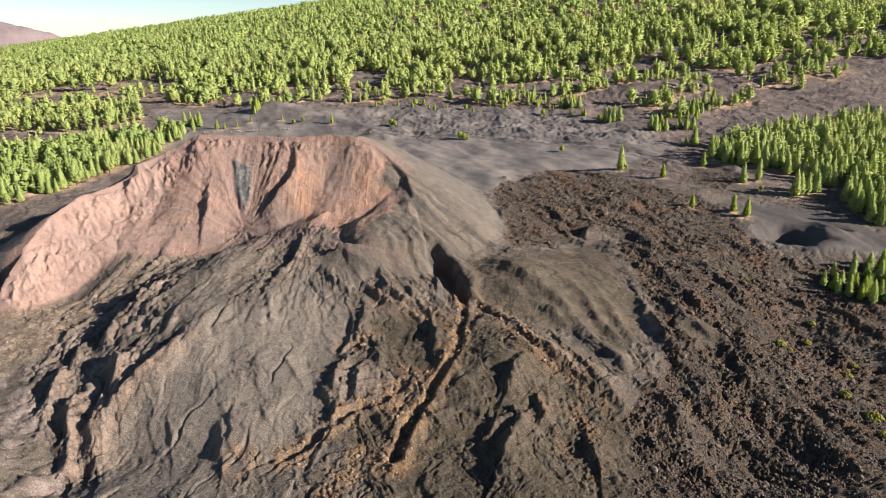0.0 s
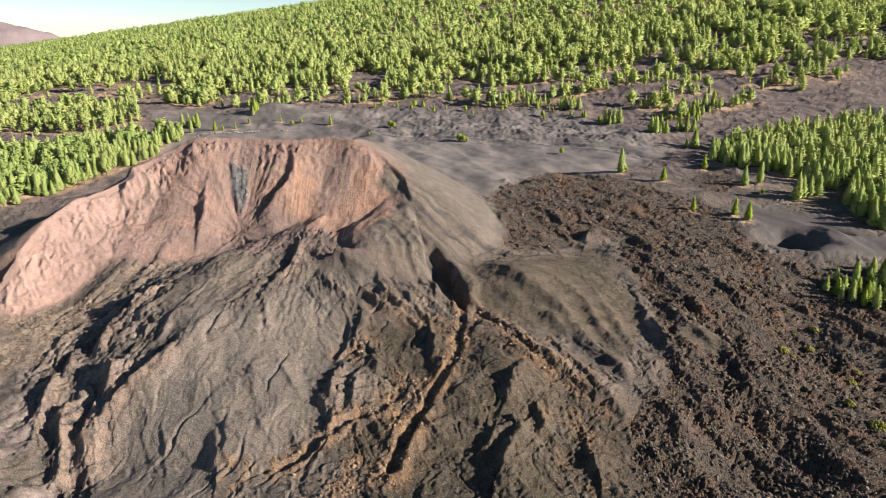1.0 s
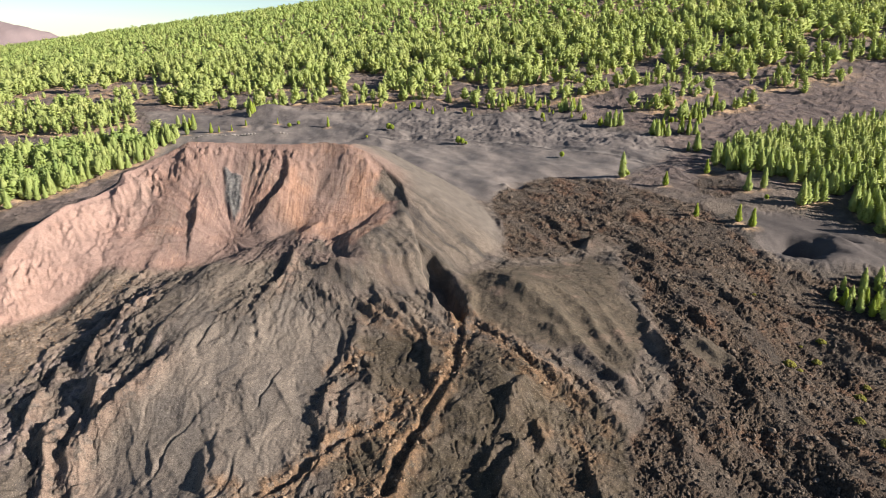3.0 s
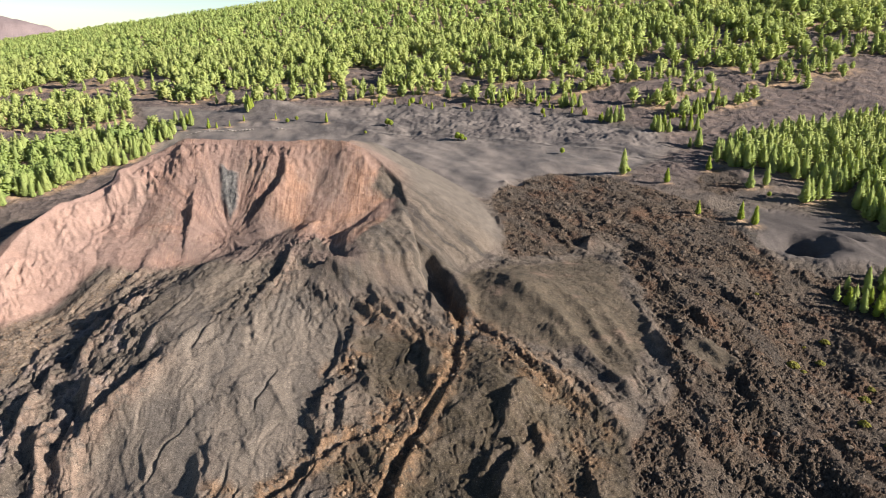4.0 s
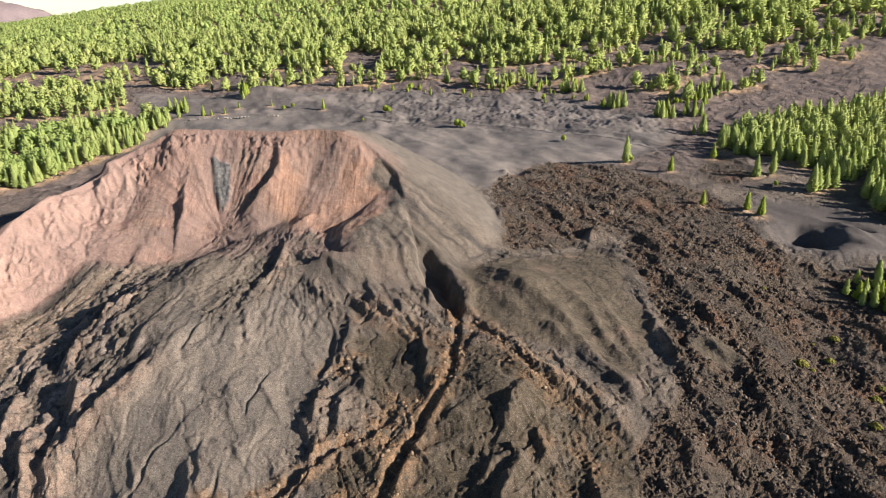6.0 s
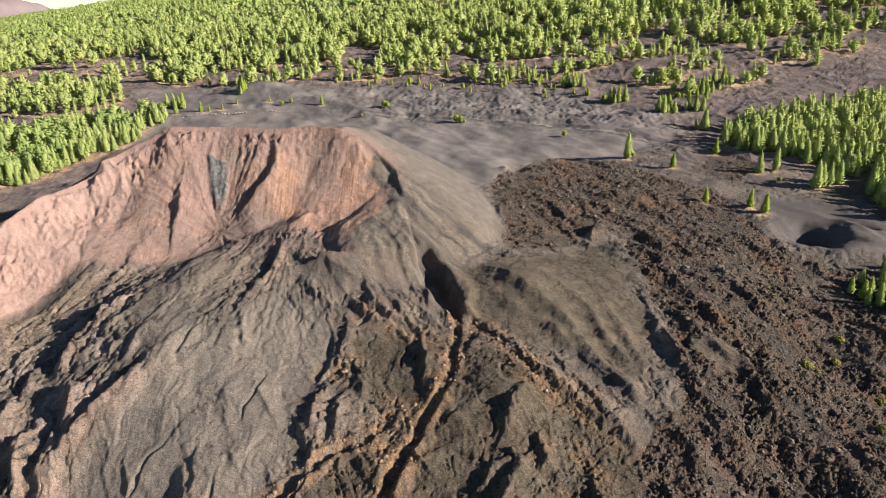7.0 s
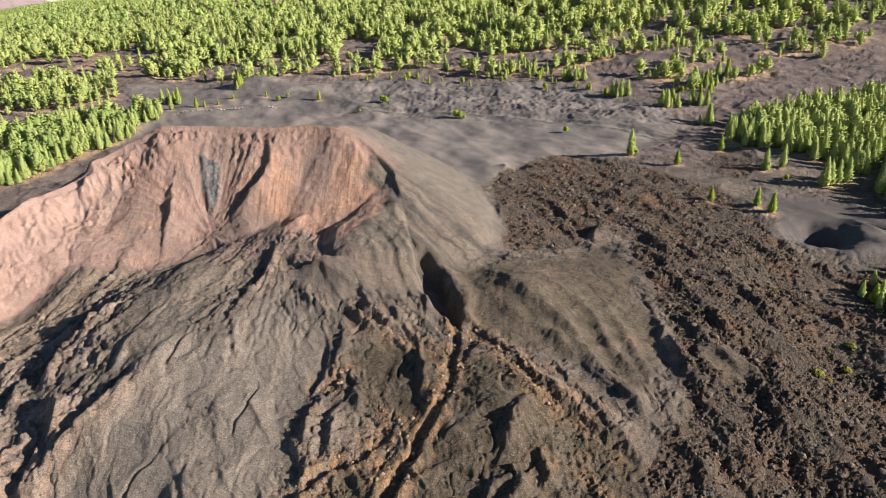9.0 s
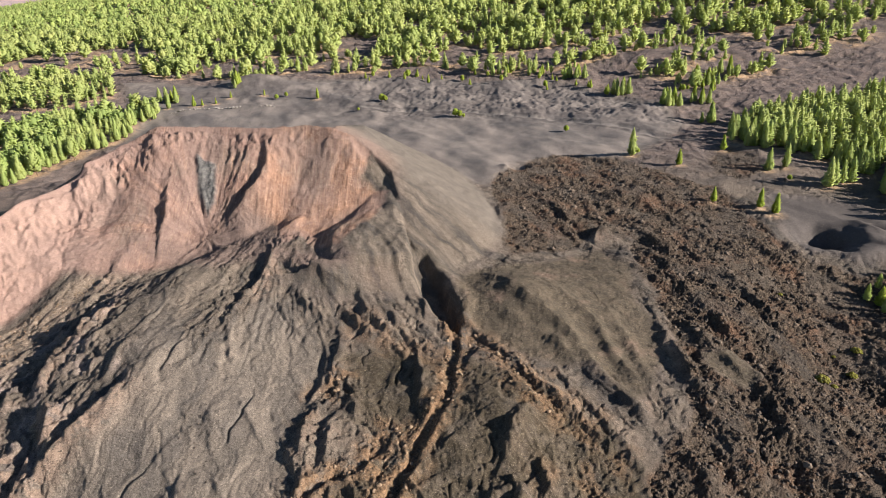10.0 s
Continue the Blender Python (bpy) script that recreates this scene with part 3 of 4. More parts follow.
UPPER_CHANNEL = [(-23.5, 233.4, 0.6, 1.8, 0.4), (-16.8, 227.4, 1.1, 1.6, 0.6), (-11.5, 225.3, 1.1, 1.6, 0.6), (-5.3, 221.1, 0.6, 1.8, 0.4), (3.7, 215.1, 0.3, 1.8, 0.2)]
CHANNELS = [PIT, MAIN_CHANNEL, WEST_CHANNEL, EAST_CHANNEL, UPPER_CHANNEL]
CRESTS = WALL_CRESTS + BLOCK_CRESTS + BLOCK_CRESTS_NEXT + BLOCK_CRESTS_LAST + ASHY_CRESTS + ASHY_CRESTS_NEXT + ASHY_CRESTS_LAST + FAN_CRESTS + FAN_CRESTS_NEXT + KNOB_CRESTS + KNOB_CRESTS_NEXT + RUST_CRESTS + RUST_CRESTS_NEXT + SANDY_CRESTS + SANDY_CRESTS_NEXT + CLINK_CRESTS + CLINK_CRESTS_NEXT
SAND = [(9, 265), (31, 276), (57, 285), (72, 292), (81, 274), (74, 255), (79, 238), (76, 222), (69, 209), (61, 195), (57, 204), (50, 213), (35, 218), (25, 220), (16, 230), (10, 239)]
SLAB = [(87, 219), (98, 220), (103, 209), (97, 203), (89, 208)]
CLINKER = [(28, 352), (29, 370), (40, 383), (60, 410), (83, 411), (109, 391), (124, 371), (133, 356), (143, 347), (145, 321), (147, 310), (149, 287), (154, 276), (176, 268), (215, 262), (250, 255), (250, 60), (50, 60), (52, 150), (58, 172), (77, 194), (82, 225), (84, 262), (81, 274), (87, 300), (76, 302), (66, 301), (58, 291), (33, 286), (30, 293), (32, 315), (31, 333)]
CRAGS = [(155, 392), (172, 409), (179, 389), (178, 369), (160, 358), (148, 367)]
ASH = [(-95, 243), (-94, 223), (-91, 199), (-97, 183), (-103, 169), (-102, 140), (-64, 140), (-56, 156), (-45, 162), (-39, 175), (-39, 193), (-34, 206), (-34, 218), (-42, 230), (-56, 248), (-65, 232), (-71, 217), (-80, 222)]
BLOCKY = [(-121, 282), (-131, 258), (-142, 232), (-145, 208), (-160, 190), (-230, 170), (-260, 60), (-104, 60), (-106, 172), (-98, 189), (-92, 202), (-104, 220), (-112, 250)]
TALUS = [(-20, 314), (-26, 309), (-36, 300), (-50, 290), (-52, 276), (-10, 256), (-8, 285), (-15, 308)]
PLATEAU = [(-240, 560), (-225, 480), (-150, 400), (-20, 380), (34, 365), (50, 402), (112, 400), (140, 430), (168, 470), (168, 520), (110, 590), (10, 632), (-100, 645), (-190, 640), (-300, 660)]
DARK_ASH = [(165, 340), (196, 328), (214, 300), (222, 285), (205, 276), (175, 276), (157, 284), (156, 300), (158, 325)]
TRACK = [(-60, 560), (8, 541), (53, 517), (95, 494), (127, 468), (146, 438), (169, 412), (200, 405)]


# ---------------------------------------------------------------- where pines grow
RIGHT_WOOD = [(190, 450), (174, 416), (180, 399), (195, 398), (203, 384), (212, 369), (222, 353), (216, 323), (213, 305), (330, 300), (470, 400), (348, 521), (320, 520), (274, 501), (238, 488), (216, 483)]
LEFT_WOOD = [(-560, 340), (-285, 380), (-262, 424), (-248, 470), (-234, 520), (-228, 572), (-248, 588), (-290, 572), (-350, 548), (-430, 560), (-640, 600)]
LEFT_ROW = [(-640, 665), (-430, 608), (-353, 590), (-311, 594), (-288, 614), (-300, 640), (-333, 690), (-402, 722), (-440, 690), (-640, 720)]
LEFT_GLADE = [(-480, 705), (-530, 790), (-500, 885), (-380, 880), (-300, 770), (-300, 706), (-345, 708), (-404, 745)]
BACK_EDGE = [(-900, 640), (-560, 740), (-480, 740), (-400, 740), (-330, 700), (-300, 690), (-249, 668), (-191, 656), (-141, 652), (-94, 656), (-48, 652), (9, 648),
             (63, 622), (112, 596), (150, 566), (174, 545), (215, 556), (330, 590), (420, 640), (560, 650), (900, 600)]
GLADES = [(-60, 800, 50, 12), (60, 860, 45, 12), (330, 760, 40, 12), (-300, 820, 40, 12), (-140, 960, 60, 14), (230, 900, 60, 14), (-350, 915, 55, 14), (51, 690, 30, 12), (104, 680, 30, 10), (234, 690, 42, 26), (430, 660, 60, 46), (380, 590, 34, 14), (107, 626, 30, 9),
          (-181, 865, 34, 12), (-579, 924, 60, 20), (480, 770, 70, 26), (-250, 760, 45, 10), (-40, 740, 40, 9), (150, 760, 40, 9), (-100, 690, 40, 8)]


def wooded(x, y):
    """Share of ground under pines."""
    edge = np.array(BACK_EDGE)
    back = step(0, 14, y - np.interp(x, edge[:, 0], edge[:, 1]))
    patch = fbm(x, y * 1.8, 62, 3, 300)
    open_low = 0.1 + 0.5 * step(1050, 600, y)
    back = back * step(open_low - 0.62, open_low - 0.32, patch) * (1 - np.clip(swell(x, y, [(a, b, 0.97, c, d) for a, b, c, d in GLADES]), 0, 1))
    back = back * (1 - 0.9 * region(x, y, LEFT_GLADE, 8))
    for poly, soft in ((RIGHT_WOOD, 5), (LEFT_WOOD, 4), (LEFT_ROW, 5)):
        back = np.maximum(back, region(x, y, poly, soft))
    return back * step(2750, 2500, y)


# lone pines on the open ash: place, height, form
LONE = [(113, 399, 17, 1), (134, 381, 9.5, 3), (134, 331, 8, 3), (153, 324, 10, 0), (156.5, 316, 10.5, 3), (177, 368, 13, 0), (187, 370, 13.5, 4),
        (167, 403, 10, 3), (-102, 589, 10, 1), (-229, 586, 13, 4), (-208, 588, 10, 3), (-201, 589, 6, 3), (-191, 594, 6, 1), (-151, 603, 6, 4),
        (-181, 605, 6, 3), (196, 345, 16, 0), (200, 347, 14, 3), (206, 350, 13, 1), (211, 351, 14, 0), (222, 334, 13, 1), (218, 326, 15, 0), (225, 322, 12, 3)]


def survey(x, y):
    """Height of the ground and the shares of its surfaces."""
    x, y = np.asarray(x, float), np.asarray(y, float)
    z = land(x, y)
    m = {}
    wx = x + 2.2 * gnoise(x / 11, y / 11, 50) + 0.9 * gnoise(x / 4, y / 4, 51)
    wy = y + 2.2 * gnoise(x / 11, y / 11, 52) + 0.9 * gnoise(x / 4, y / 4, 53)
    sand = np.maximum(region(wx, wy, SAND, 3), region(wx, wy, SLAB, 2))
    clinker = np.maximum(region(wx, wy, CLINKER, 2.5), 0.8 * region(wx, wy, CRAGS, 4)) * (1 - sand)
    ash = region(wx, wy, ASH, 6)
    blocky = region(wx, wy, BLOCKY, 4)
    plateau = np.maximum(region(wx, wy, PLATEAU, 9), region(wx, wy, DARK_ASH, 5))

    d, _, _, (amp,) = along(wx, wy, LOBE)
    z = z + amp * np.exp(-(d / 30) ** 2) + swell(wx, wy, MOUNDS)

    # the cone
    d, _, run, (crest,) = along(x + 0.6 * gnoise(x / 7, y / 7, 60), y + 0.6 * gnoise(x / 7, y / 7, 61), RIM)
    bowl = inside(x, y, [(a, b) for a, b, _ in RIM])
    bend = np.where(x > -76, run, np.arctan2(x + 95, y - 290) * 62) + 1.2 * gnoise(x / 9, y / 9, 64)
    rib = (0.9 * gnoise(bend / 15, d / 50, 65) + 0.4 * gnoise(bend / 4.6, d / 60, 66) + 0.3 * gnoise(bend / 2.0, d / 50, 67)) * step(-34, -46, x)
    crag = step(26, 6, d) * step(1.5, 5, d) * step(0.1, 0.5, gnoise(x / 15, y / 15, 68) + 0.3) * ridged(x, y, 5.5, 5, 69) * 2.0
    uneven = 0.5 * gnoise(x / 9, y / 9, 62) + 0.25 * gnoise(x / 3.1, y / 3.1, 63)
    right_face = step(-84, -66, x)
    upper = step(34, 16, d + 6 * gnoise(x / 10, y / 10, 131)) * (1 - 0.75 * right_face)
    wall = envelope(x, y, RIM, 0.88 + 0.13 * right_face) + uneven + rib * step(1, 12, d) * (0.9 - 0.25 * right_face) + crag * (1 - 0.6 * right_face * step(3, 9, d)) + (0.38 - 0.25 * right_face) * fbm(x, y, 8, 4, 108) * step(0, 8, d) + 0.95 * upper * (ridged(x, y, 3.2, 4, 121) + 0.6 * ridged(bend, d * 0.5, 2.0, 3, 132)) * step(1, 6, d) * step(-0.3, 0.3, gnoise(x / 13, y / 13, 122)) + 0.14 * fbm(x, y, 1.6, 2, 133) - (0.5 - 0.2 * right_face) * step(0.09, 0.0, np.abs(gnoise(bend / 4.2, d / 70, 154))) * step(2, 9, d)
    arm = envelope(x, y, RIM[-5:], 0.34) + uneven + 0.4 * fbm(x, y, 5, 3, 126) - 1.5 * step(0, 9, d) - 10 * step(-26, -54, x)
    scree = step(-1.5, 1, arm - wall)
    wall = smax(wall, arm, 1.5)
    out_from = np.hypot(x + 95, y - 345)
    apron = np.minimum(11 + 0.56 * (127 - out_from) - 5 * np.exp(-d / 10), crest - 0.2 * d)
    flank = np.maximum(envelope(x, y, RIM, 0.57), apron - 60 * step(-45, -90, x) - 60 * step(284, 268, y) * step(-2, -12, x)) - 45 * step(262, 244, y) * step(-60, -110, x)
    flank = flank + uneven + 0.22 * gnoise(x / 14, y / 14, 70) * step(0, 20, d)
    floor, rim_d = z, d
    z = np.where(bowl, smax(wall, z, 3.0), smax(flank, z, 2.5))
    z = z + step(-52, -42, x) * step(1, 5, z - floor) * (0.8 - 1.1 * np.exp(-rim_d / 2.6))
    on_wall = bowl * step(-2, 2.5, wall - floor)
    on_flank = (1 - bowl) * step(-1.5, 2.5, flank - floor)
    bare = 1 - np.maximum(on_wall, on_flank)
    z = z + swell(x, y, [(-241, 438, -4.5, 9, 7), (-60, 316, -2, 14, 8)]) + swell(x, y, [(a, b, high, 17, 17) for a, b, high in SWELLS])

    tops = np.zeros(x.shape)
    for steep, gentle, line in CRESTS:
        lo, hi = np.min([p[:2] for p in line], 0), np.max([p[:2] for p in line], 0)
        reach = 4.5 * gentle
        near = (x > lo[0] - reach) & (x < hi[0] + reach) & (y > lo[1] - reach) & (y < hi[1] + reach)
        drift = min(1.0, 0.35 * steep) * (0.3 if steep > 3 else 1.0)
        d, side, run2, (amp,) = along(x[near] + drift * (1.1 * gnoise(x[near] / 5, y[near] / 5, 116) + 0.5 * gnoise(x[near] / 1.9, y[near] / 1.9, 143)), y[near] + drift * (1.1 * gnoise(x[near] / 5, y[near] / 5, 117) + 0.5 * gnoise(x[near] / 1.9, y[near] / 1.9, 144)), line)
        fade = np.where(side > 0, np.exp(-d / gentle), np.exp(-(d / steep) ** 2))
        z[near] += amp * fade * (1.0 + 0.16 * gnoise(run2 / 5, run2 * 0 + steep * 3.7, 71))
        tops[near] = np.maximum(tops[near], step(0.5, 4, amp) * np.exp(-(np.maximum(d - 0.5, 0) / np.where(side > 0, 5.5, 1.8)) ** 2))
    rust = np.zeros(x.shape)
    for number, line in enumerate(CHANNELS):
        lo, hi = np.min([p[:2] for p in line], 0), np.max([p[:2] for p in line], 0)
        near = (x > lo[0] - 40) & (x < hi[0] + 40) & (y > lo[1] - 40) & (y < hi[1] + 40)
        d, side, run2, (deep, half, bank) = along(0.65 * x[near] + 0.35 * wx[near], 0.65 * y[near] + 0.35 * wy[near], line)
        z[near] += -deep * (1 - step(0.45, 1.35, d / half)) + bank * np.where(side > 0, 1, 0.35) * np.exp(-((d / half - 1.7) / 0.8) ** 2)
        rust[near] = np.maximum(rust[near], step(4.4, 1.1, d / half + 1.4 * gnoise(x[near] / 6, y[near] / 6, 109)) * np.where(deep > 5, 0.1, (0.2, 0.95, 0.85, 0.7, 0.5)[number]))

    # rills that fan out below the spur
    way, gone = np.arctan2(x + 60, 272 - y), np.hypot(x + 60, 272 - y)
    rills = ridged(way * 22 + 0.8 * gnoise(x / 5, y / 5, 152), gone / 26, 1.6, 3, 153, 0.55)
    z = z + 0.65 * rills * step(6, 14, gone) * step(64, 40, gone) * step(-0.9, -0.5, way) * step(1.25, 0.9, way) * (1 - sand) * bare
    # small relief of each surface
    turn, reach = np.arctan2(x + 60, 340 - y), np.hypot(x + 60, 340 - y)
    u, v = turn * 130 + 3 * gnoise(x / 14, y / 14, 80), reach
    front = step(70, 112, y)
    lava = front * bare * (1 - sand) * (1 - clinker) * (1 - plateau) * step(420, 330, y)
    quiet = 1 - 0.85 * ash
    kink = u + 2.2 * gnoise(x / 6, y / 6, 98), v + 2.2 * gnoise(x / 6, y / 6, 99)
    folds = ridged(kink[0], kink[1] * 0.3, 13, 3, 81, 0.42)
    knobs = 1.7 * billow(x + 0.8 * gnoise(x / 2.5, y / 2.5, 101), y + 0.8 * gnoise(x / 2.5, y / 2.5, 102), 5.0, 3, 82)
    where = step(-0.05, 0.4, gnoise(u / 18, v / 36, 83) + 0.35 * gnoise(x / 7, y / 7, 107))
    ropes = ridged(kink[0], kink[1] * 0.4, 3.4, 3, 145, 0.6)
    crumbs = billow(x, y, 1.9, 2, 146, 0.6)
    z = z + lava * quiet * (0.9 * folds + (0.08 + 0.4 * where) * knobs + 0.85 * ropes * step(-0.4, 0.3, gnoise(x / 13, y / 13, 147)) + 0.2 * crumbs - 0.9 * step(0.06, 0.0, np.abs(gnoise(kink[0] / 8, kink[1] / 26, 149))) * step(-0.2, 0.2, gnoise(x / 12, y / 12, 150)))
    z = z + lava * blocky * (2.0 * np.abs(gnoise(kink[0] / 7, kink[1] / 12, 84)) ** 0.8 - 0.9 + 1.2 * billow(x, y, 4.2, 3, 103))
    z = z + lava * ash * (0.25 * ridged(kink[0] + 1.5 * gnoise(x / 4, y / 4, 139), kink[1] * 0.18, 5.5, 3, 138) * step(-0.35, 0.25, gnoise(x / 22, y / 22, 140)) + 0.6 * fbm(kink[0], kink[1] * 0.4, 11, 4, 85) + 0.3 * fbm(x, y, 20, 2, 86) - 0.75 * step(0.07, 0.01, np.abs(gnoise((0.7 * u + 0.3 * kink[0]) / 17, kink[1] / 45, 104))) * step(-0.1, 0.3, gnoise(x / 15, y / 15, 114)) - 0.35 * step(0.08, 0.01, np.abs(gnoise((0.7 * u + 0.3 * kink[0]) / 8, kink[1] / 30, 141))) * step(0.0, 0.35, gnoise(x / 11, y / 11, 142)))
    cross, down = x * 0.86 + y * 0.51 + 2.5 * gnoise(x / 12, y / 12, 111), x * 0.51 - y * 0.86
    z = z + front * bare * np.maximum(region(wx, wy, RUBBLE[0], 5), 0.6 * region(wx, wy, RUBBLE[1], 4)) * 0.9 * billow(x, y, 2.3, 3, 156, 0.62)
    patchy = step(-0.45, 0.25, fbm(cross, down * 0.5, 13, 3, 151))
    z = z + front * bare * clinker * 1.12 * (1 - 0.25 * step(270, 300, y)) * ((0.7 + 0.6 * patchy) * (1.3 * ridged(cross, down * 0.4, 15, 3, 87, 0.5) + 1.0 * billow(x, y * 0.9, 6.5, 3, 88, 0.6)) + (0.35 + 0.65 * patchy) * 0.95 * billow(x, y, 2.0, 3, 89, 0.65))
    z = z + bare * sand * (0.22 * ridged(cross, down * 0.3, 8, 3, 90, 0.5) * step(282, 250, y) * step(-0.5, 0.3, gnoise(x / 16, y / 16, 129)) + 0.35 * fbm(x, y, 7, 4, 112) + 0.16 * fbm(x, y, 1.6, 2, 148))
    dune = fbm(x * 0.86 + y * 0.5, (y * 0.86 - x * 0.5) * 0.55, 34, 3, 91)
    z = z + bare * plateau * (1.9 * dune + (1.4 * ridged(x, y, 17, 3, 92) + 0.9 * ridged(x, y, 5, 3, 113)) * step(490, 570, y + 0.35 * x) * (0.2 + 0.8 * step(-130, -20, x)))
    rest = bare * (1 - lava) * (1 - clinker) * (1 - sand) * (1 - plateau)
    z = z + rest * (2.4 * fbm(x, y, 55, 3, 93) + 1.5 * ridged(x, y, 15, 3, 94)) * step(5000, 600, y)
    z = z + front * bare * np.maximum(lava * (1 - 0.6 * ash), rest) * (0.16 * fbm(x, y, 1.5, 2, 95) + 0.16 * billow(x, y, 2.6, 2, 115))

    z = z + 0.9 * on_wall * region(x, y, DARKROCK, 1.0) * (1 + 0.8 * ridged(x, y, 3.0, 3, 155))
    talus = np.maximum(region(wx, wy, TALUS, 2), region(wx + 3 * gnoise(x / 5, y / 5, 119), wy + 3 * gnoise(x / 5, y / 5, 120), SPUR_ASH, 3) * 0.25)
    m["streak"] = on_wall * (0.5 + 0.5 * (0.5 * gnoise(bend / 5, rim_d / 60, 105) + 0.5 * gnoise(bend / 1.6, rim_d / 40, 106) + 0.4 * gnoise(bend / 0.8, rim_d / 30, 123)))
    lip = on_flank * step(8 + 18 * step(-75, -50, x) + 6 * gnoise(x / 8, y / 8, 96), 1, rim_d)
    m["red"] = np.maximum(on_wall * (1 - talus) * (1 - scree) * (1 - step(-30, -20, x + 2 * gnoise(x / 5, y / 5, 110))), lip * step(-8, -30, x) * np.where(x > -70, 0.65, 1))
    fan = region(wx, wy, RED_FAN, 2)
    m["red"] = np.maximum(m["red"], fan)
    m["rose"] = on_wall * step(-122, -150, x + 10 * gnoise(x / 14, y / 14, 157))
    m["alcove"] = on_wall * step(-142, -126, x) * step(-70, -84, x)
    m["face"] = np.maximum(right_face * on_wall, fan)
    m["dusk"] = region(wx, wy, DUSK, 5)
    m["olive"] = region(wx, wy, OLIVE, 5) * bare
    m["pale"] = ash * bare
    # western outer flank, which turns from the sun: its shade is painted in
    m["black"] = on_flank * step(-100, -125, x)
    m["dark"] = on_wall * region(x + 0.6 * gnoise(x / 3, y / 3, 97), y, DARKROCK, 1.2)
    m["tan"] = on_flank * step(-70, -35, x + 8 * gnoise(x / 14, y / 14, 124)) * step(290, 325, y + 0.3 * x + 8 * gnoise(x / 14, y / 14, 125))
    m["sand"] = sand * bare
    m["clinker"] = clinker * bare
    for poly, much in zip(RUBBLE, (0.5, 0.9, 0.8, 0.6, 0.9)):
        rust = np.maximum(rust, much * region(wx, wy, poly, 5) * step(-0.25, 0.35, gnoise(x / 8, y / 8, 128)))
    m["flow"] = 0.5 + 0.5 * fbm(kink[0], kink[1] * 0.18, 7, 3, 127)
    m["crest"] = tops * lava * (1 - 0.8 * m["olive"])
    m["blocky"] = blocky * lava
    m["rust"] = rust * bare * (1 - 0.7 * sand)
    m["plateau"] = plateau * bare * step(0, 1, 1 - rust)
    m["wood"] = rest
    m["stony"] = lava * (0.35 + 0.65 * where) * (1 - 0.5 * ash)
    m["patchy"] = patchy * clinker
    m["litter"] = np.clip(np.maximum(wooded(x, y), 0.75 * region(x, y, LEFT_GLADE, 12) * step(-0.35, 0.3, gnoise(x / 25, y / 25, 130))), 0, 1) * bare
    td = along(wx, wy, TRACK)[0]
    m["track"] = step(2.6, 1.2, td) * step(330, 420, y)
    # broken bands either side of the track for its painted edge shade
    m["track_edge_shade"] = step(7.5, 5, td) * step(2.2, 3.4, td) * step(330, 420, y) * step(-0.3, 0.2, gnoise(x / 9, y / 9, 134))
    z = z - 0.7 * m["track"]
    m["dim"] = region(wx, wy, DARK_ASH, 6)
    m["rocky"] = plateau * bare * step(490, 545, y + 0.35 * x + 14 * gnoise(x / 40, y / 40, 135)) * step(-0.45, 0.15, gnoise(x / 30, y / 18, 136) + 0.4 * gnoise(x / 9, y / 9, 137))
    m["debris"] = bare * region(wx, wy, DEBRIS, 5)
    m["base"] = np.clip(swell(x + 1.5 * gnoise(x / 3, y / 3, 118), y, [(a - 0.5, b - 1.5, 1.3, 3.2, 2.6) for a, b, _, _ in LONE]), 0, 1)
    # ground far enough back to take the painted haze tint
    m["far"] = step(2650, 2900, y)
    return z, m


SPUR_ASH = [(-92, 305), (-79, 307), (-69, 298), (-62, 280), (-81, 275), (-102, 276), (-95, 294)]
OLIVE = [(-30, 218), (-14, 223), (-2, 217), (21, 211), (36, 200), (52, 184), (62, 168), (64, 110), (-12, 110), (-25, 157), (-33, 164), (-21, 171), (-8, 183), (-23, 190)]
RED_FAN = [(-70, 312), (-69, 295), (-60, 275), (-52, 279), (-41, 267), (-37, 266), (-30, 278), (-22, 293), (-19, 304), (-36, 312)]
DUSK = [(-120, 281), (-111, 285), (-100, 287), (-90, 294), (-79, 298), (-71, 296), (-58, 273), (-41, 268), (-30, 262), (-39, 254), (-54, 263), (-71, 267), (-86, 261), (-111, 277)]
DARKROCK = [(-107, 322), (-98, 319), (-95, 307), (-97, 299), (-103, 308)]
RUBBLE = [[(8, 233), (18, 226), (37, 215), (43, 204), (50, 192), (56, 180), (52, 170), (43, 152), (42, 120), (34, 120), (35, 158), (30, 165), (26, 172), (39, 180), (30, 191), (21, 211)],
          [(2, 214), (8, 217), (5, 199), (-2, 184), (-11, 169), (-16, 153), (-18, 120), (-40, 120), (-31, 154), (-24, 169), (-33, 164), (-43, 156), (-52, 150), (-39, 163), (-28, 174), (-22, 183), (-12, 187), (-4, 191)],
          [(-35, 212), (-25, 212), (-21, 203), (-31, 195), (-37, 190), (-39, 193)], [(-28, 240), (-13, 226), (-16, 220), (-31, 230)], [(-64, 158), (-56, 160), (-52, 150), (-62, 146)]]
DEBRIS = [(-158, 247), (-143, 259), (-127, 277), (-120, 283), (-122, 272), (-132, 253), (-141, 232), (-144, 212), (-160, 190), (-230, 195), (-240, 240)]

# ---------------------------------------------------------------- one sheet of ground
def graded(start, end, gap, growth):
    """Places from start to end whose gaps grow."""
    out = [start]
    way = 1 if end > start else -1
    while (end - out[-1]) * way > 0:
        out.append(out[-1] + way * gap)
        gap *= growth
    return out


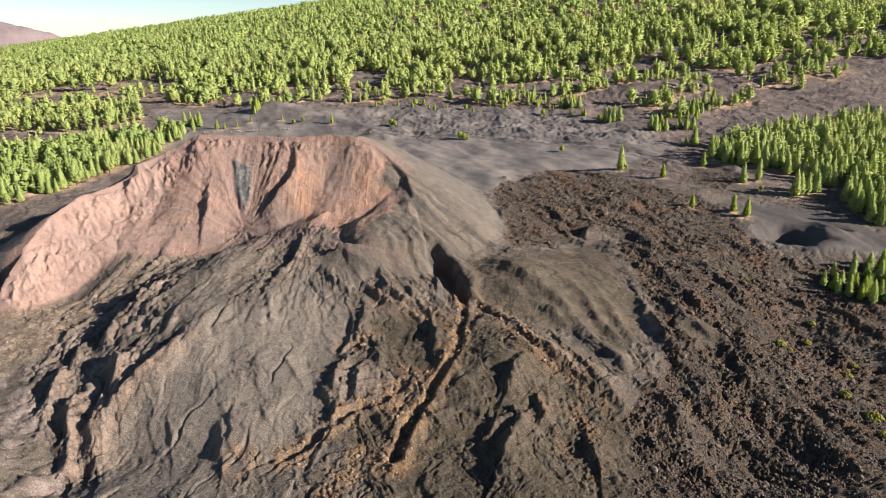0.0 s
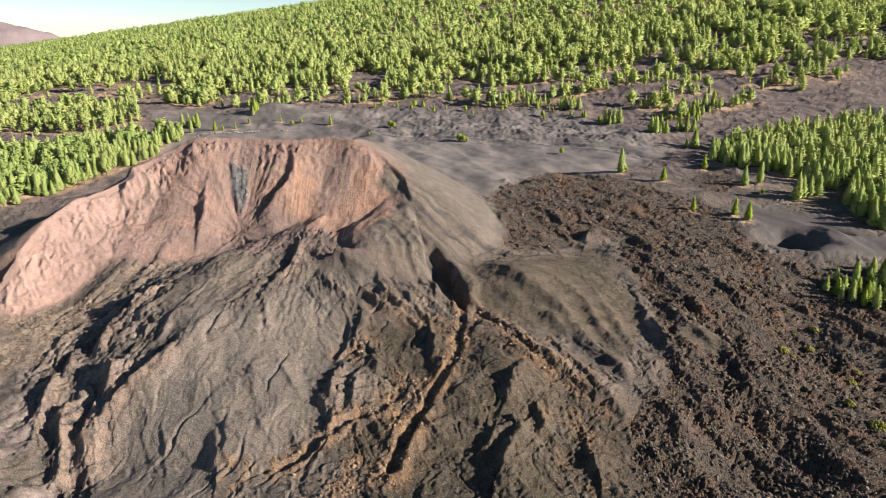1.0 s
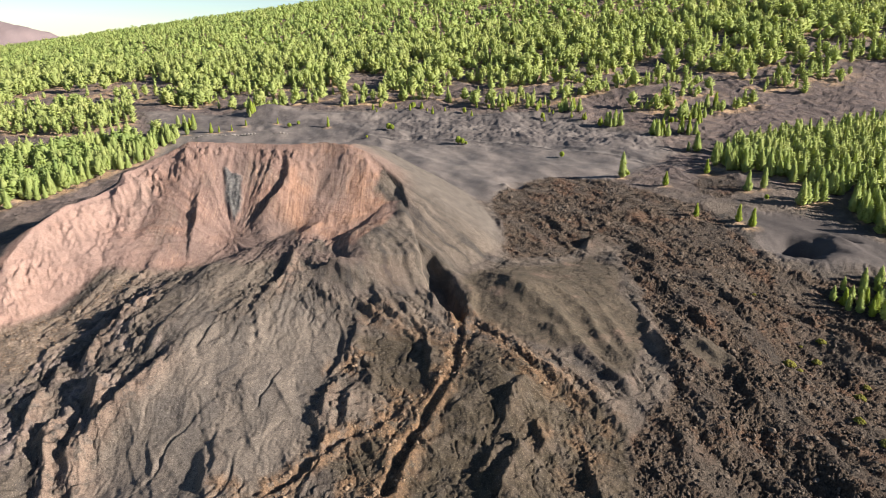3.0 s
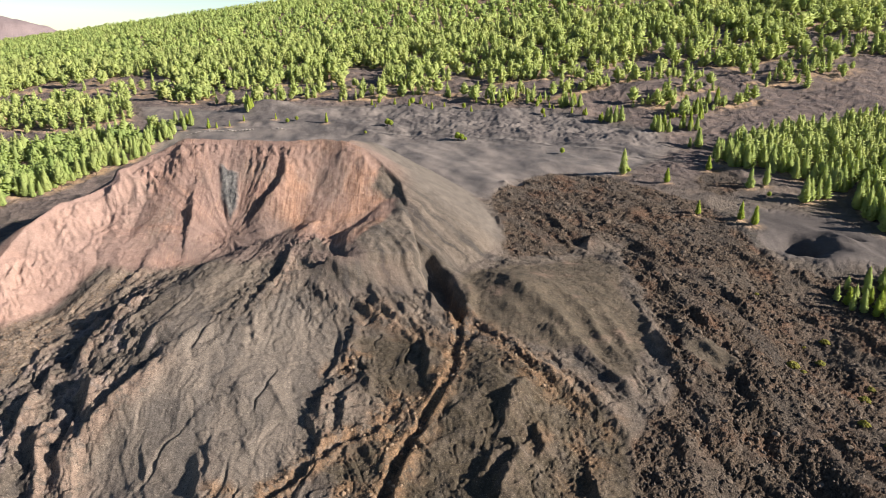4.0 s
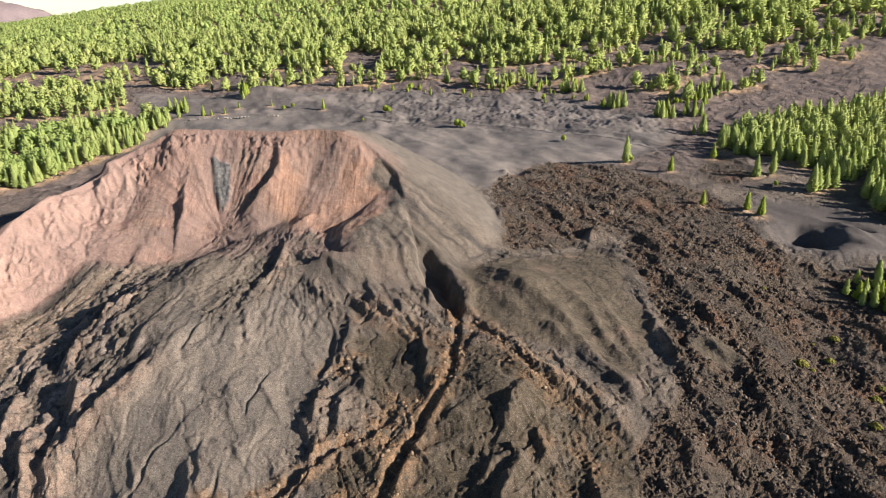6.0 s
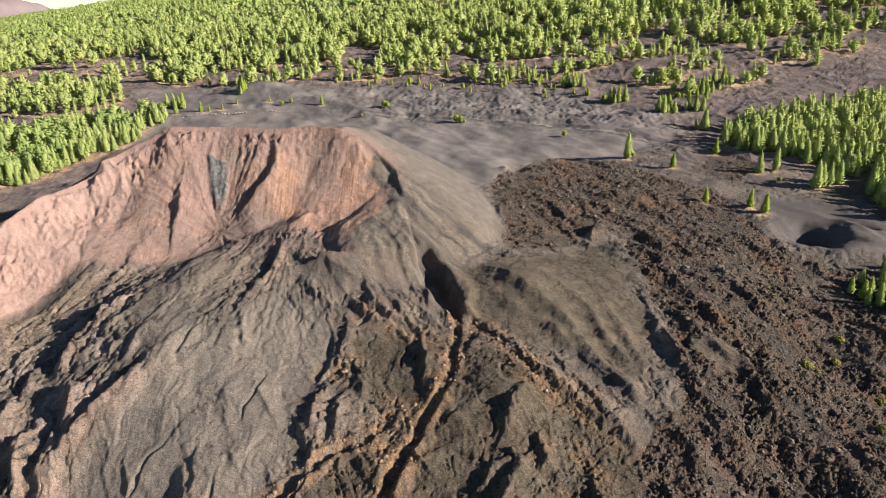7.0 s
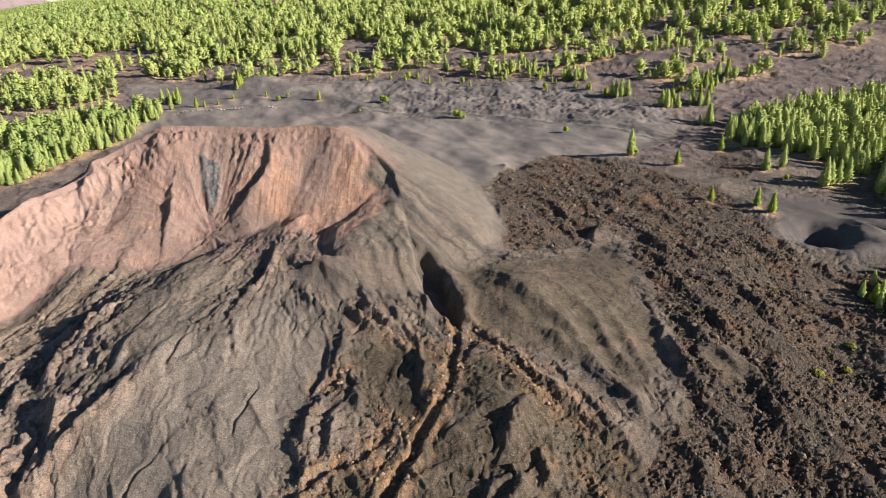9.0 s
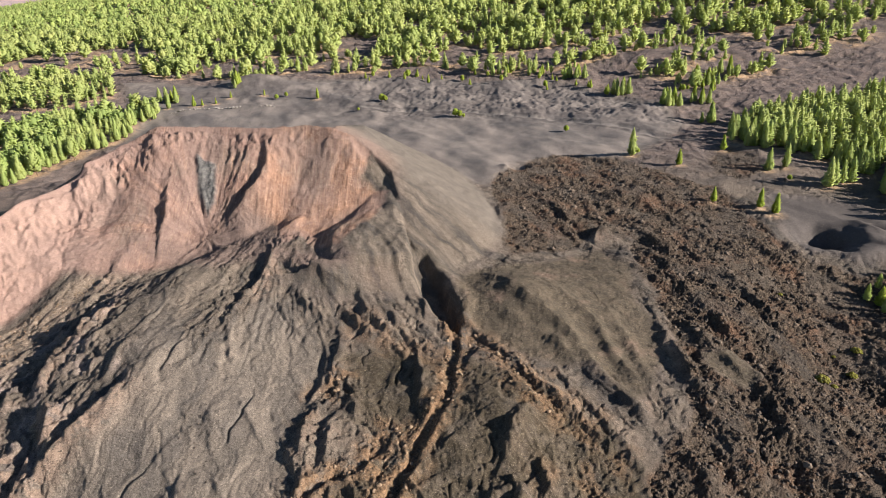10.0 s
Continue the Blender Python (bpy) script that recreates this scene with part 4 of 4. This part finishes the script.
def mesh_of(name, verts, faces, sides):
    """A mesh from arrays: faces all have the same number of sides."""
    me = bpy.data.meshes.new(name)
    verts, faces = np.asarray(verts, np.float32), np.asarray(faces, np.int32)
    me.vertices.add(len(verts))
    me.vertices.foreach_set("co", verts.ravel())
    me.loops.add(faces.size)
    me.loops.foreach_set("vertex_index", faces.ravel())
    me.polygons.add(len(faces))
    me.polygons.foreach_set("loop_start", np.arange(0, faces.size, sides, dtype=np.int32))
    me.update(calc_edges=True)
    me.validate()
    return me


def build_ground():
    # a sheet that fans out: the cells grow with the distance from the foot of the lava field
    middle = list(np.arange(-168, 168.1, GAP))
    across = np.array(graded(middle[0], -2600, GAP * 1.2, 1.09)[:0:-1] + middle + graded(middle[-1], 2600, GAP * 1.2, 1.09)[1:])
    ys = [116.0]
    while ys[-1] < 5200:
        y = ys[-1]
        ys.append(y + GAP * y / 230 * (1.0 if y < 345 else 1.45 if y < 720 else 1.45 * (y / 720) ** 1.2))
    ys = np.array(graded(116.0, -2500, 0.4, 1.12)[:0:-1] + ys)
    gx, gy = np.meshgrid(across, ys)
    gx = gx * np.maximum(gy, 116) / 230
    nx, ny = len(across), len(ys)
    z, shares = survey(gx, gy)
    n = np.arange(nx * ny).reshape(ny, nx)
    quads = np.stack([n[:-1, :-1], n[:-1, 1:], n[1:, 1:], n[1:, :-1]], -1).reshape(-1, 4)
    me = mesh_of("ground", np.stack([gx, gy, z], -1).reshape(-1, 3), quads, 4)
    me.polygons.foreach_set("use_smooth", np.ones(len(quads), bool))
    for key, share in shares.items():
        me.attributes.new(key, "FLOAT", "POINT").data.foreach_set("value", share.astype(np.float32).ravel())
    SHEET.update(across=across, ys=ys, z=z)
    me.materials.append(GROUND)
    return tagged(new("ground", me), "dark volcanic ash, clinker lava and an open red cinder cone", "ground", kind="structure")


GAP = 0.5
SHEET = {}
build_ground()


def level(x, y):
    """Height of the sheet of ground at a place."""
    x, y = np.atleast_1d(np.asarray(x, float)), np.atleast_1d(np.asarray(y, float))
    across, ys, z = SHEET["across"], SHEET["ys"], SHEET["z"]
    u = x * 230 / np.maximum(y, 116)
    i = np.clip(np.searchsorted(across, u) - 1, 0, len(across) - 2)
    j = np.clip(np.searchsorted(ys, y) - 1, 0, len(ys) - 2)
    p, q = np.clip((u - across[i]) / (across[i + 1] - across[i]), 0, 1), np.clip((y - ys[j]) / (ys[j + 1] - ys[j]), 0, 1)
    return (z[j, i] * (1 - p) + z[j, i + 1] * p) * (1 - q) + (z[j + 1, i] * (1 - p) + z[j + 1, i + 1] * p) * q


# ---------------------------------------------------------------- pines
def lump(rng):
    """A ragged lump of leaves about the origin."""
    v = np.array([(1, 0, -.1), (0, 1, -.1), (-1, 0, -.1), (0, -1, -.1), (0, 0, .9), (0, 0, -.6)], float)
    f = [(0, 1, 4), (1, 2, 4), (2, 3, 4), (3, 0, 4), (1, 0, 5), (2, 1, 5), (3, 2, 5), (0, 3, 5)]
    v = v * (1 + rng.uniform(-0.38, 0.38, (len(v), 1))) + rng.uniform(-0.12, 0.12, v.shape)
    return v, np.array(f)


def tuft(rng):
    """A pointed tuft of needles that stands outwards along x."""
    v = np.array([(-0.7, -0.75, -0.35), (-0.7, 0.75, -0.35), (-0.55, 0, 0.75), (1.15, 0, 0.3)])
    return v + rng.uniform(-0.28, 0.28, v.shape), np.array([(0, 1, 3), (1, 2, 3), (2, 0, 3), (0, 2, 1)])


def crown_shape(t, style):
    """Reach of the crown at the share t of its height."""
    if style == "spire":
        return (0.12 + 0.95 * (1 - t) ** 0.8) * min(1, 0.5 + 4 * t)
    if style == "column":
        return (0.10 + 0.9 * (1 - t ** 2.2)) * min(1, 0.55 + 2.5 * t)
    return math.sqrt(max(0.05, 1 - (1.9 * t - 0.85) ** 2))


def conifer_arrays(seed, style, clumps, sides, rings):
    """A pine one metre high: a ragged solid crown with tufts of needles standing out of it."""
    rng = np.random.default_rng(seed)
    wide, low = {"spire": (0.19, 0.05), "column": (0.155, 0.06), "round": (0.235, 0.24)}[style]
    verts, faces = [], []
    for i in range(rings):
        t = i / rings
        for j in range(sides):
            a = (j + 0.5 * (i % 2) + rng.uniform(-0.25, 0.25)) * 2 * math.pi / sides
            r = 0.82 * wide * crown_shape(max(t, 0.04), style) * rng.uniform(0.62, 1.18)
            verts.append((r * math.cos(a), r * math.sin(a), low + (0.95 - low) * t + rng.uniform(-0.02, 0.03)))
    verts.append((0, 0, 1.0 if style != "round" else 0.96))
    for i in range(rings - 1):
        for j in range(sides):
            p, q = i * sides + j, i * sides + (j + 1) % sides
            faces += [(p, q, p + sides), (q, q + sides, p + sides)]
    faces += [((rings - 1) * sides + j, (rings - 1) * sides + (j + 1) % sides, rings * sides) for j in range(sides)]
    verts, faces = [np.array(verts)], [np.array(faces)]
    n, turn = len(verts[0]), rng.uniform(0, 6.28)
    size = wide * 0.55 * (30 / (clumps + 8)) ** 0.42
    for i in range(clumps):
        t = ((i + rng.uniform(0, 1)) / clumps) ** 1.25 * 0.93
        turn += 2.4 + rng.uniform(-0.5, 0.5)
        reach = wide * crown_shape(max(t, 0.04), style)
        out, s = reach * rng.uniform(0.62, 0.98), size * (0.45 + 0.75 * (1 - t)) * rng.uniform(0.7, 1.3)
        v, f = tuft(rng)
        v = v * (1.1 * s, 0.9 * s, s)
        v[:, 2] += 0.3 * v[:, 0]
        c, sn = math.cos(turn), math.sin(turn)
        v = v @ np.array([[c, sn, 0], [-sn, c, 0], [0, 0, 1]])
        v += (out * c, out * sn, low + (0.97 - low) * t)
        verts.append(v), faces.append(f + n)
        n += len(v)
    return np.concatenate(verts), np.concatenate(faces)


def trunk_mesh(seed, style):
    """Tapered trunk one metre high with short limbs."""
    rng = np.random.default_rng(seed)
    bm = bmesh.new()

    def taper(a, b, ra, rb, sides):
        way = (Vector(b) - Vector(a))
        m = Matrix.Translation((Vector(a) + Vector(b)) / 2) @ way.to_track_quat("Z", "Y").to_matrix().to_4x4()
        bmesh.ops.create_cone(bm, cap_ends=True, segments=sides, radius1=ra, radius2=rb, depth=way.length, matrix=m)
    taper((0, 0, -0.04), (0.004, 0.003, 0.45), 0.019, 0.012, 7)
    taper((0.004, 0.003, 0.45), (0, 0, 0.95), 0.012, 0.002, 6)
    wide = 0.2 if style == "round" else 0.11
    for i in range(9):
        h, a = 0.16 + 0.08 * i + rng.uniform(0, 0.03), i * 2.4
        r = wide * crown_shape(min(1, max(0, (h - 0.1) / 0.9)), style)
        taper((0, 0, h), (r * math.cos(a), r * math.sin(a), h + 0.25 * r), 0.006, 0.002, 4)
    me = bpy.data.meshes.new("trunk")
    bm.to_mesh(me)
    bm.free()
    me.materials.append(BARK)
    return me


STYLES = ("spire", "column", "round", "spire", "column", "spire")
CROWNS = {}
for number, style in enumerate(STYLES):
    for kind, needles in (("old", NEEDLES), ("young", YOUNG)):
        verts, faces = conifer_arrays(100 + number, style, 130, 9, 6)
        me = mesh_of("crown", verts, faces, 3)
        me.materials.append(needles)
        CROWNS[number, kind] = me
TRUNKS = [trunk_mesh(200 + number, style) for number, style in enumerate(STYLES)]
pine_prng = random.Random(5)


def pine_tree(x, y, high, number, kind, label, group, lean=0.02, broad=1.0):
    tree = new("pine_tree")
    z = float(level(x, y)[0])
    tree.matrix_world = pose(x, y, z - 0.1, math.degrees(lean) * pine_prng.uniform(-1, 1), math.degrees(lean) * pine_prng.uniform(-1, 1), pine_prng.uniform(0, 360)) @ Matrix.Diagonal((high * broad, high * broad, high, 1))
    for name, me in (("trunk", TRUNKS[number]), ("crown", CROWNS[number, kind])):
        ob = new(name, me)
        ob.parent = tree
    return tagged(tree, label, "tree", group)


for x, y, high, number in LONE:
    pine_tree(x, y, high, number, "young" if high < 11 else "old", "lone green pine standing on bare black ash", "lone pines")
for x, y, high in ((87, 463, 5), (14, 518, 7), (17, 517, 6), (20, 517, 3.5), (-46, 572, 7), (-43, 571, 6), (-131, 599, 4.5), (-138, 593, 5), (-63, 551, 3), (117, 401, 3.5), (182, 355, 3.5)):
    pine_tree(x, y, high, 2, "young", "small bushy bright green pine on black ash", "young pines", broad=1.5)

# the grove below the hollow
for i in range(46):
    a, r = i * 2.4, 0.98 * math.sqrt((i + 0.5) / 46)
    x, y = 186 + 23 * r * math.cos(a) + pine_prng.uniform(-1, 1), 250 + 17 * r * math.sin(a) + pine_prng.uniform(-1, 1)
    pine_tree(x, y, pine_prng.uniform(6, 10), pine_prng.choice((1, 0, 4, 3)), "old" if i % 3 else "young", "slender green pine in a grove on lava ground", "pine grove", broad=1.15)

# bright young pines along the foot of the forest
edge_x, edge_y = np.array(BACK_EDGE).T
for i in range(70):
    x = pine_prng.uniform(-70, 235)
    y = float(np.interp(x, edge_x, edge_y)) + pine_prng.uniform(-26, 6)
    if float(gnoise(np.array([x / 14.0]), np.array([y / 10.0]), 310)[0]) > -0.05:
        pine_tree(x, y, pine_prng.uniform(3.5, 8.5), pine_prng.choice((0, 3, 2, 4)), "young", "young bright green pine on a dark ash slope", "young pines", broad=1.2)


# clumps of pines on the ash below the forest: place, reach, number
for cx, cy, reach, count in ((146, 554, 8, 8), (172, 512, 8, 8), (196, 520, 8, 7), (216, 566, 13, 7), (243, 590, 11, 6), (186, 476, 7, 4), (118, 602, 10, 6), (60, 630, 11, 5), (90, 624, 9, 5), (-183, 628, 5, 4), (-236, 606, 9, 6)):
    for i in range(count):
        a, r = i * 2.4, reach * math.sqrt((i + 0.4) / count)
        pine_tree(cx + r * math.cos(a), cy + 0.8 * r * math.sin(a), pine_prng.uniform(7.5, 14.5), pine_prng.choice((0, 1, 3, 4)), "old" if i % 3 else "young", "green pine in a small clump on dark ash", "pine clumps", broad=1.15)


def scatter(seed, x0, x1, y0, y1, gap):
    rng = np.random.default_rng(seed)
    gx, gy = np.meshgrid(np.arange(x0, x1, gap), np.arange(y0, y1, gap))
    gx, gy = gx + rng.uniform(-0.48, 0.48, gx.shape) * gap, gy + rng.uniform(-0.48, 0.48, gx.shape) * gap
    gx, gy = gx.ravel(), gy.ravel()
    keep = rng.uniform(0, 1, gx.shape) < wooded(gx, gy)
    return gx[keep], gy[keep], rng


def joined_wood(name, label, x, y, high, forms, rng, material, broad=1.0):
    """Many pines as one mesh."""
    z = level(x, y)
    verts, faces, n = [], [], 0
    pick = rng.integers(0, len(forms), len(x))
    spin = rng.uniform(0, 6.28, len(x))
    for k, (v, f) in enumerate(forms):
        sel = np.nonzero(pick == k)[0]
        c, s, h = np.cos(spin[sel])[:, None], np.sin(spin[sel])[:, None], high[sel][:, None]
        wide = h * broad * rng.uniform(0.8, 1.25, (len(sel), 1))
        vx = (v[None, :, 0] * c - v[None, :, 1] * s) * wide + x[sel][:, None]
        vy = (v[None, :, 0] * s + v[None, :, 1] * c) * wide + y[sel][:, None]
        vz = v[None, :, 2] * h + z[sel][:, None] - 0.2
        verts.append(np.stack([vx, vy, vz], -1).reshape(-1, 3))
        faces.append((f[None] + (np.arange(len(sel)) * len(v))[:, None, None]).reshape(-1, 3) + n)
        n += verts[-1].shape[0]
    me = mesh_of(name, np.concatenate(verts), np.concatenate(faces), 3)
    me.materials.append(material)
    return tagged(new(name, me), label, "forest", kind="stuff")


# woods: single pines nearest the open ground, the others joined
WOOD_FORMS = [conifer_arrays(300 + i, s, 34, 6, 4) for i, s in enumerate(("spire", "column", "spire", "column", "spire", "spire"))]
MID_FORMS = [conifer_arrays(310 + i, s, 20, 5, 3) for i, s in enumerate(("spire", "round", "spire", "column", "spire"))]
OLD_FORMS = [conifer_arrays(320 + i, "round", 26, 5, 3) for i in range(4)]
FAR_FORMS = [conifer_arrays(340 + i, s, 8, 4, 2) for i, s in enumerate(("round", "round", "round", "spire", "round"))]
x, y, rng = scatter(11, 165, 480, 290, 700, 5.7)
keep = inside(x, y, RIGHT_WOOD)
x, y = x[keep], y[keep]
high = rng.uniform(9, 16.5, len(x))
edge_distance = along(x, y, RIGHT_WOOD[:9])[0]
single = edge_distance < np.sort(edge_distance)[95]
for a, b, h in zip(x[single], y[single], high[single]):
    pine_tree(float(a), float(b), float(h) * 0.95, pine_prng.choice((0, 1, 3, 4)), "old", "green pine at the edge of a dense young wood", "pines at the wood's edge", broad=1.15)
joined_wood("pine_wood", "dense stand of slender green pines on dark ground", x[~single], y[~single], high[~single], WOOD_FORMS, rng, NEEDLES, 1.25)
x, y, rng = scatter(12, -640, -200, 340, 640, 5.4)
keep = inside(x, y, LEFT_WOOD) & (x > -0.8 * y) & (gnoise(x / 15, y / 15, 77) > -0.22)
x, y = x[keep], y[keep]
high = rng.uniform(8.5, 18.5, len(x))
edge_distance = along(x, y, LEFT_WOOD[1:6])[0]
single = edge_distance < np.sort(edge_distance)[60]
for a, b, h in zip(x[single], y[single], high[single]):
    pine_tree(float(a), float(b), float(h), pine_prng.choice((0, 3, 4, 0, 2)), "old", "tall green pine in the wood behind the cone", "pines at the wood's edge")
joined_wood("pine_wood", "dense tall pine wood in full sun", x[~single], y[~single], high[~single], WOOD_FORMS + OLD_FORMS[:2], rng, NEEDLES, 1.2)
x, y, rng = scatter(13, -800, 800, 540, 1050, 8.2)
keep = (np.abs(x) < 0.78 * y + 40) & ~inside(x, y, RIGHT_WOOD) & ~inside(x, y, LEFT_WOOD)
x, y = x[keep], y[keep]
high = (9 + 13 * rng.uniform(0, 1, len(x)) ** 1.3) * (0.8 + 0.3 * step(620, 800, y))
joined_wood("pine_forest", "sunlit pine forest with bare glades on a slope", x, y, high, MID_FORMS + OLD_FORMS, rng, NEEDLES, 1.05)
x, y, rng = scatter(14, -1900, 1700, 1050, 2450, 17.0)
keep = np.abs(x) < 0.78 * y + 40
x, y = x[keep], y[keep]
joined_wood("pine_forest", "far pine forest covering the upper slope", x, y, rng.uniform(13, 23, len(x)), FAR_FORMS, rng, NEEDLES, 1.15)


# ---------------------------------------------------------------- shrubs
def shrub_mesh(seed):
    rng = np.random.default_rng(seed)
    verts, faces, n = [], [], 0
    for i in range(26):
        v, f = lump(rng)
        a, r = i * 2.4, math.sqrt((i + 0.5) / 26)
        v = v * 0.28 + (0.8 * r * math.cos(a), 0.8 * r * math.sin(a), 0.16 + 0.5 * (1 - r * r) * rng.uniform(0.6, 1.1))
        verts.append(v), faces.append(f + n)
        n += len(v)
    me = mesh_of("foliage", np.concatenate(verts), np.concatenate(faces), 3)
    me.materials.append(SHRUB)
    return me


SHRUBS = [shrub_mesh(400 + i) for i in range(3)]
for i, (x, y, size) in enumerate(((126, 214, 2.6), (139, 219, 1.9), (145, 228, 2.0), (143, 199, 2.2), (131, 181, 1.9), (137, 227, 0.8), (133, 259, 1.1), (134, 171, 3.0), (131, 162, 1.8),
                                  (129, 212, 1.2), (152, 188, 2.0), (148, 204, 1.6))):
    bush = tagged(new("shrub", SHRUBS[i % 3]), "low yellow-green shrub on rough lava", "shrub", "shrubs on lava")
    bush.matrix_world = pose(x, y, float(level(x, y)[0]) - 0.1, 0, 0, 77 * i) @ Matrix.Diagonal((size, size, size, 1))


# ---------------------------------------------------------------- stones
def stone_mesh(name, seed, material, flat=0.75):
    rng = np.random.default_rng(seed)
    bm = bmesh.new()
    bmesh.ops.create_icosphere(bm, subdivisions=2, radius=1.0)
    for v in bm.verts:
        p = v.co.copy()
        v.co *= 1 + 0.38 * noise.noise(p * 1.1 + Vector((seed * 3.1, 0, 0))) + 0.16 * noise.noise(p * 2.7)
        v.co.z *= flat
    me = bpy.data.meshes.new(name)
    bm.to_mesh(me)
    bm.free()
    me.materials.append(material)
    return me


BOULDERS = [stone_mesh("lava_boulder", 500 + i, CLINKERS) for i in range(5)]
PALES = [stone_mesh("pale_boulder", 520 + i, PALE_STONE) for i in range(4)]
stone_prng = random.Random(9)
spots = []
while len(spots) < 170:
    x, y = stone_prng.uniform(40, 160), stone_prng.uniform(125, 390)
    spots.append((x, y))
sx, sy = np.array(spots).T
sz, shares = survey(sx, sy)
for x, y, z, share in zip(sx, sy, sz, shares["clinker"]):
    if share > 0.6:
        size = stone_prng.uniform(0.45, 1.05)
        rock = tagged(new("lava_boulder", stone_prng.choice(BOULDERS)), "rough dark brown lava boulder on clinker", "rock", "lava boulders")
        rock.matrix_world = pose(x, y, z + 0.25 * size, stone_prng.uniform(-25, 25), stone_prng.uniform(-25, 25), stone_prng.uniform(0, 360)) @ Matrix.Diagonal((size, size * 1.2, size, 1))
CHUNKS = [stone_mesh("rubble_block", 540 + i, RUBBLE_STONE) for i in range(4)]
sx, sy = np.array([(stone_prng.uniform(-60, 56), stone_prng.uniform(128, 230)) for _ in range(420)]).T
sz, shares = survey(sx, sy)
for x, y, z, share in zip(sx, sy, sz, shares["rust"]):
    if share > 0.55:
        size = stone_prng.uniform(0.3, 0.6)
        rock = tagged(new("rubble_block", stone_prng.choice(CHUNKS)), "rusty brown lava block lying in a channel", "rock", "rubble blocks")
        rock.matrix_world = pose(x, y, z + 0.25 * size, stone_prng.uniform(-30, 30), stone_prng.uniform(-30, 30), stone_prng.uniform(0, 360)) @ Matrix.Diagonal((size, size * 1.25, size, 1))
for i, (x, y, size) in enumerate(((-187, 580, 1.5), (-184.5, 579.5, 1.8), (-181.5, 579.5, 1.4), (-178, 580, 1.2), (-174.5, 579, 1.9), (-171.5, 578.5, 2.1), (-168.5, 578, 1.6), (-166, 578.5, 1.3),
                                  (-200, 581, 0.9), (-205, 580, 0.9), (-195, 581, 0.8), (-142, 574, 1.2), (-139, 574, 1.5), (-136, 573, 1.2), (-147, 574.5, 0.8),
                                  (-222, 573, 0.8), (-219, 574, 1.1), (-215, 575, 1.3), (-211, 575, 0.8), (-207, 575, 1.1), (-203, 576, 1.3), (-200, 579, 0.8), (-196, 579, 1.1), (-192, 578, 1.3), (-221, 574, 0.8), (-213, 576, 1.1), (-202, 579, 1.3))):
    rock = tagged(new("pale_boulder", PALES[i % 4]), "pale weathered boulder in a row on black ash", "rock", "row of pale boulders")
    rock.matrix_world = pose(x, y, float(level(x, y)[0]) + 0.3 * size, 0, 0, 50 * i) @ Matrix.Diagonal((size * 0.75, size * 0.7, size * 0.7, 1))


def loose_blocks(name, label, seed, x0, x1, y0, y1, tries, most, share, low, high, material):
    """Loose stones too small to pick apart, strewn where the ground is of one kind."""
    rng = np.random.default_rng(seed)
    x, y = rng.uniform(x0, x1, tries), y0 + (y1 - y0) * rng.uniform(0, 1, tries) ** 1.4
    z, shares = survey(x, y)
    keep = (shares[share] * rng.uniform(0.5, 1.2, tries) > 0.5) & (gnoise(x / 5, y / 5, seed) > -0.25)
    x, y, z = x[keep][:most], y[keep][:most], z[keep][:most]
    base = np.array([(1, 0, -.2), (.1, 1, 0), (-1, .2, -.1), (-.2, -1, .1), (.1, .1, .85), (0, 0, -.7)])
    f = np.array([(0, 1, 4), (1, 2, 4), (2, 3, 4), (3, 0, 4), (1, 0, 5), (2, 1, 5), (3, 2, 5), (0, 3, 5)])
    size = (low + (high - low) * rng.uniform(0, 1, len(x)) ** 3)[:, None, None]
    v = base[None] * (1 + rng.uniform(-0.4, 0.4, (len(x), 6, 1))) + rng.uniform(-0.2, 0.2, (len(x), 6, 3))
    a = rng.uniform(0, 6.28, len(x))[:, None]
    v = np.stack([v[:, :, 0] * np.cos(a) - v[:, :, 1] * np.sin(a), v[:, :, 0] * np.sin(a) + v[:, :, 1] * np.cos(a), v[:, :, 2]], -1) * size
    v += np.stack([x, y, z + 0.12], -1)[:, None, :]
    faces = (f[None] + (np.arange(len(x)) * 6)[:, None, None]).reshape(-1, 3)
    me = mesh_of(name, v.reshape(-1, 3), faces, 3)
    me.materials.append(material)
    return tagged(new(name, me), label, "rocks", kind="stuff")


loose_blocks("clinker_blocks", "loose dark clinker blocks strewn over the lava field", 77, 30, 190, 118, 393, 30000, 12000, "clinker", 0.22, 0.8, CLINKERS)
loose_blocks("brown_rubble", "loose brown rubble lying along the lava channels", 78, -85, 66, 120, 236, 26000, 6500, "rust", 0.12, 0.42, RUBBLE_STONE)
loose_blocks("tan_rubble", "loose tan rubble below the red crater wall", 79, -200, -100, 190, 285, 12000, 2600, "debris", 0.13, 0.45, RUBBLE_STONE)
loose_blocks("lava_gravel", "small loose dark stones on the lava sheet", 80, -165, 60, 130, 285, 40000, 9000, "stony", 0.10, 0.36, CLINKERS)
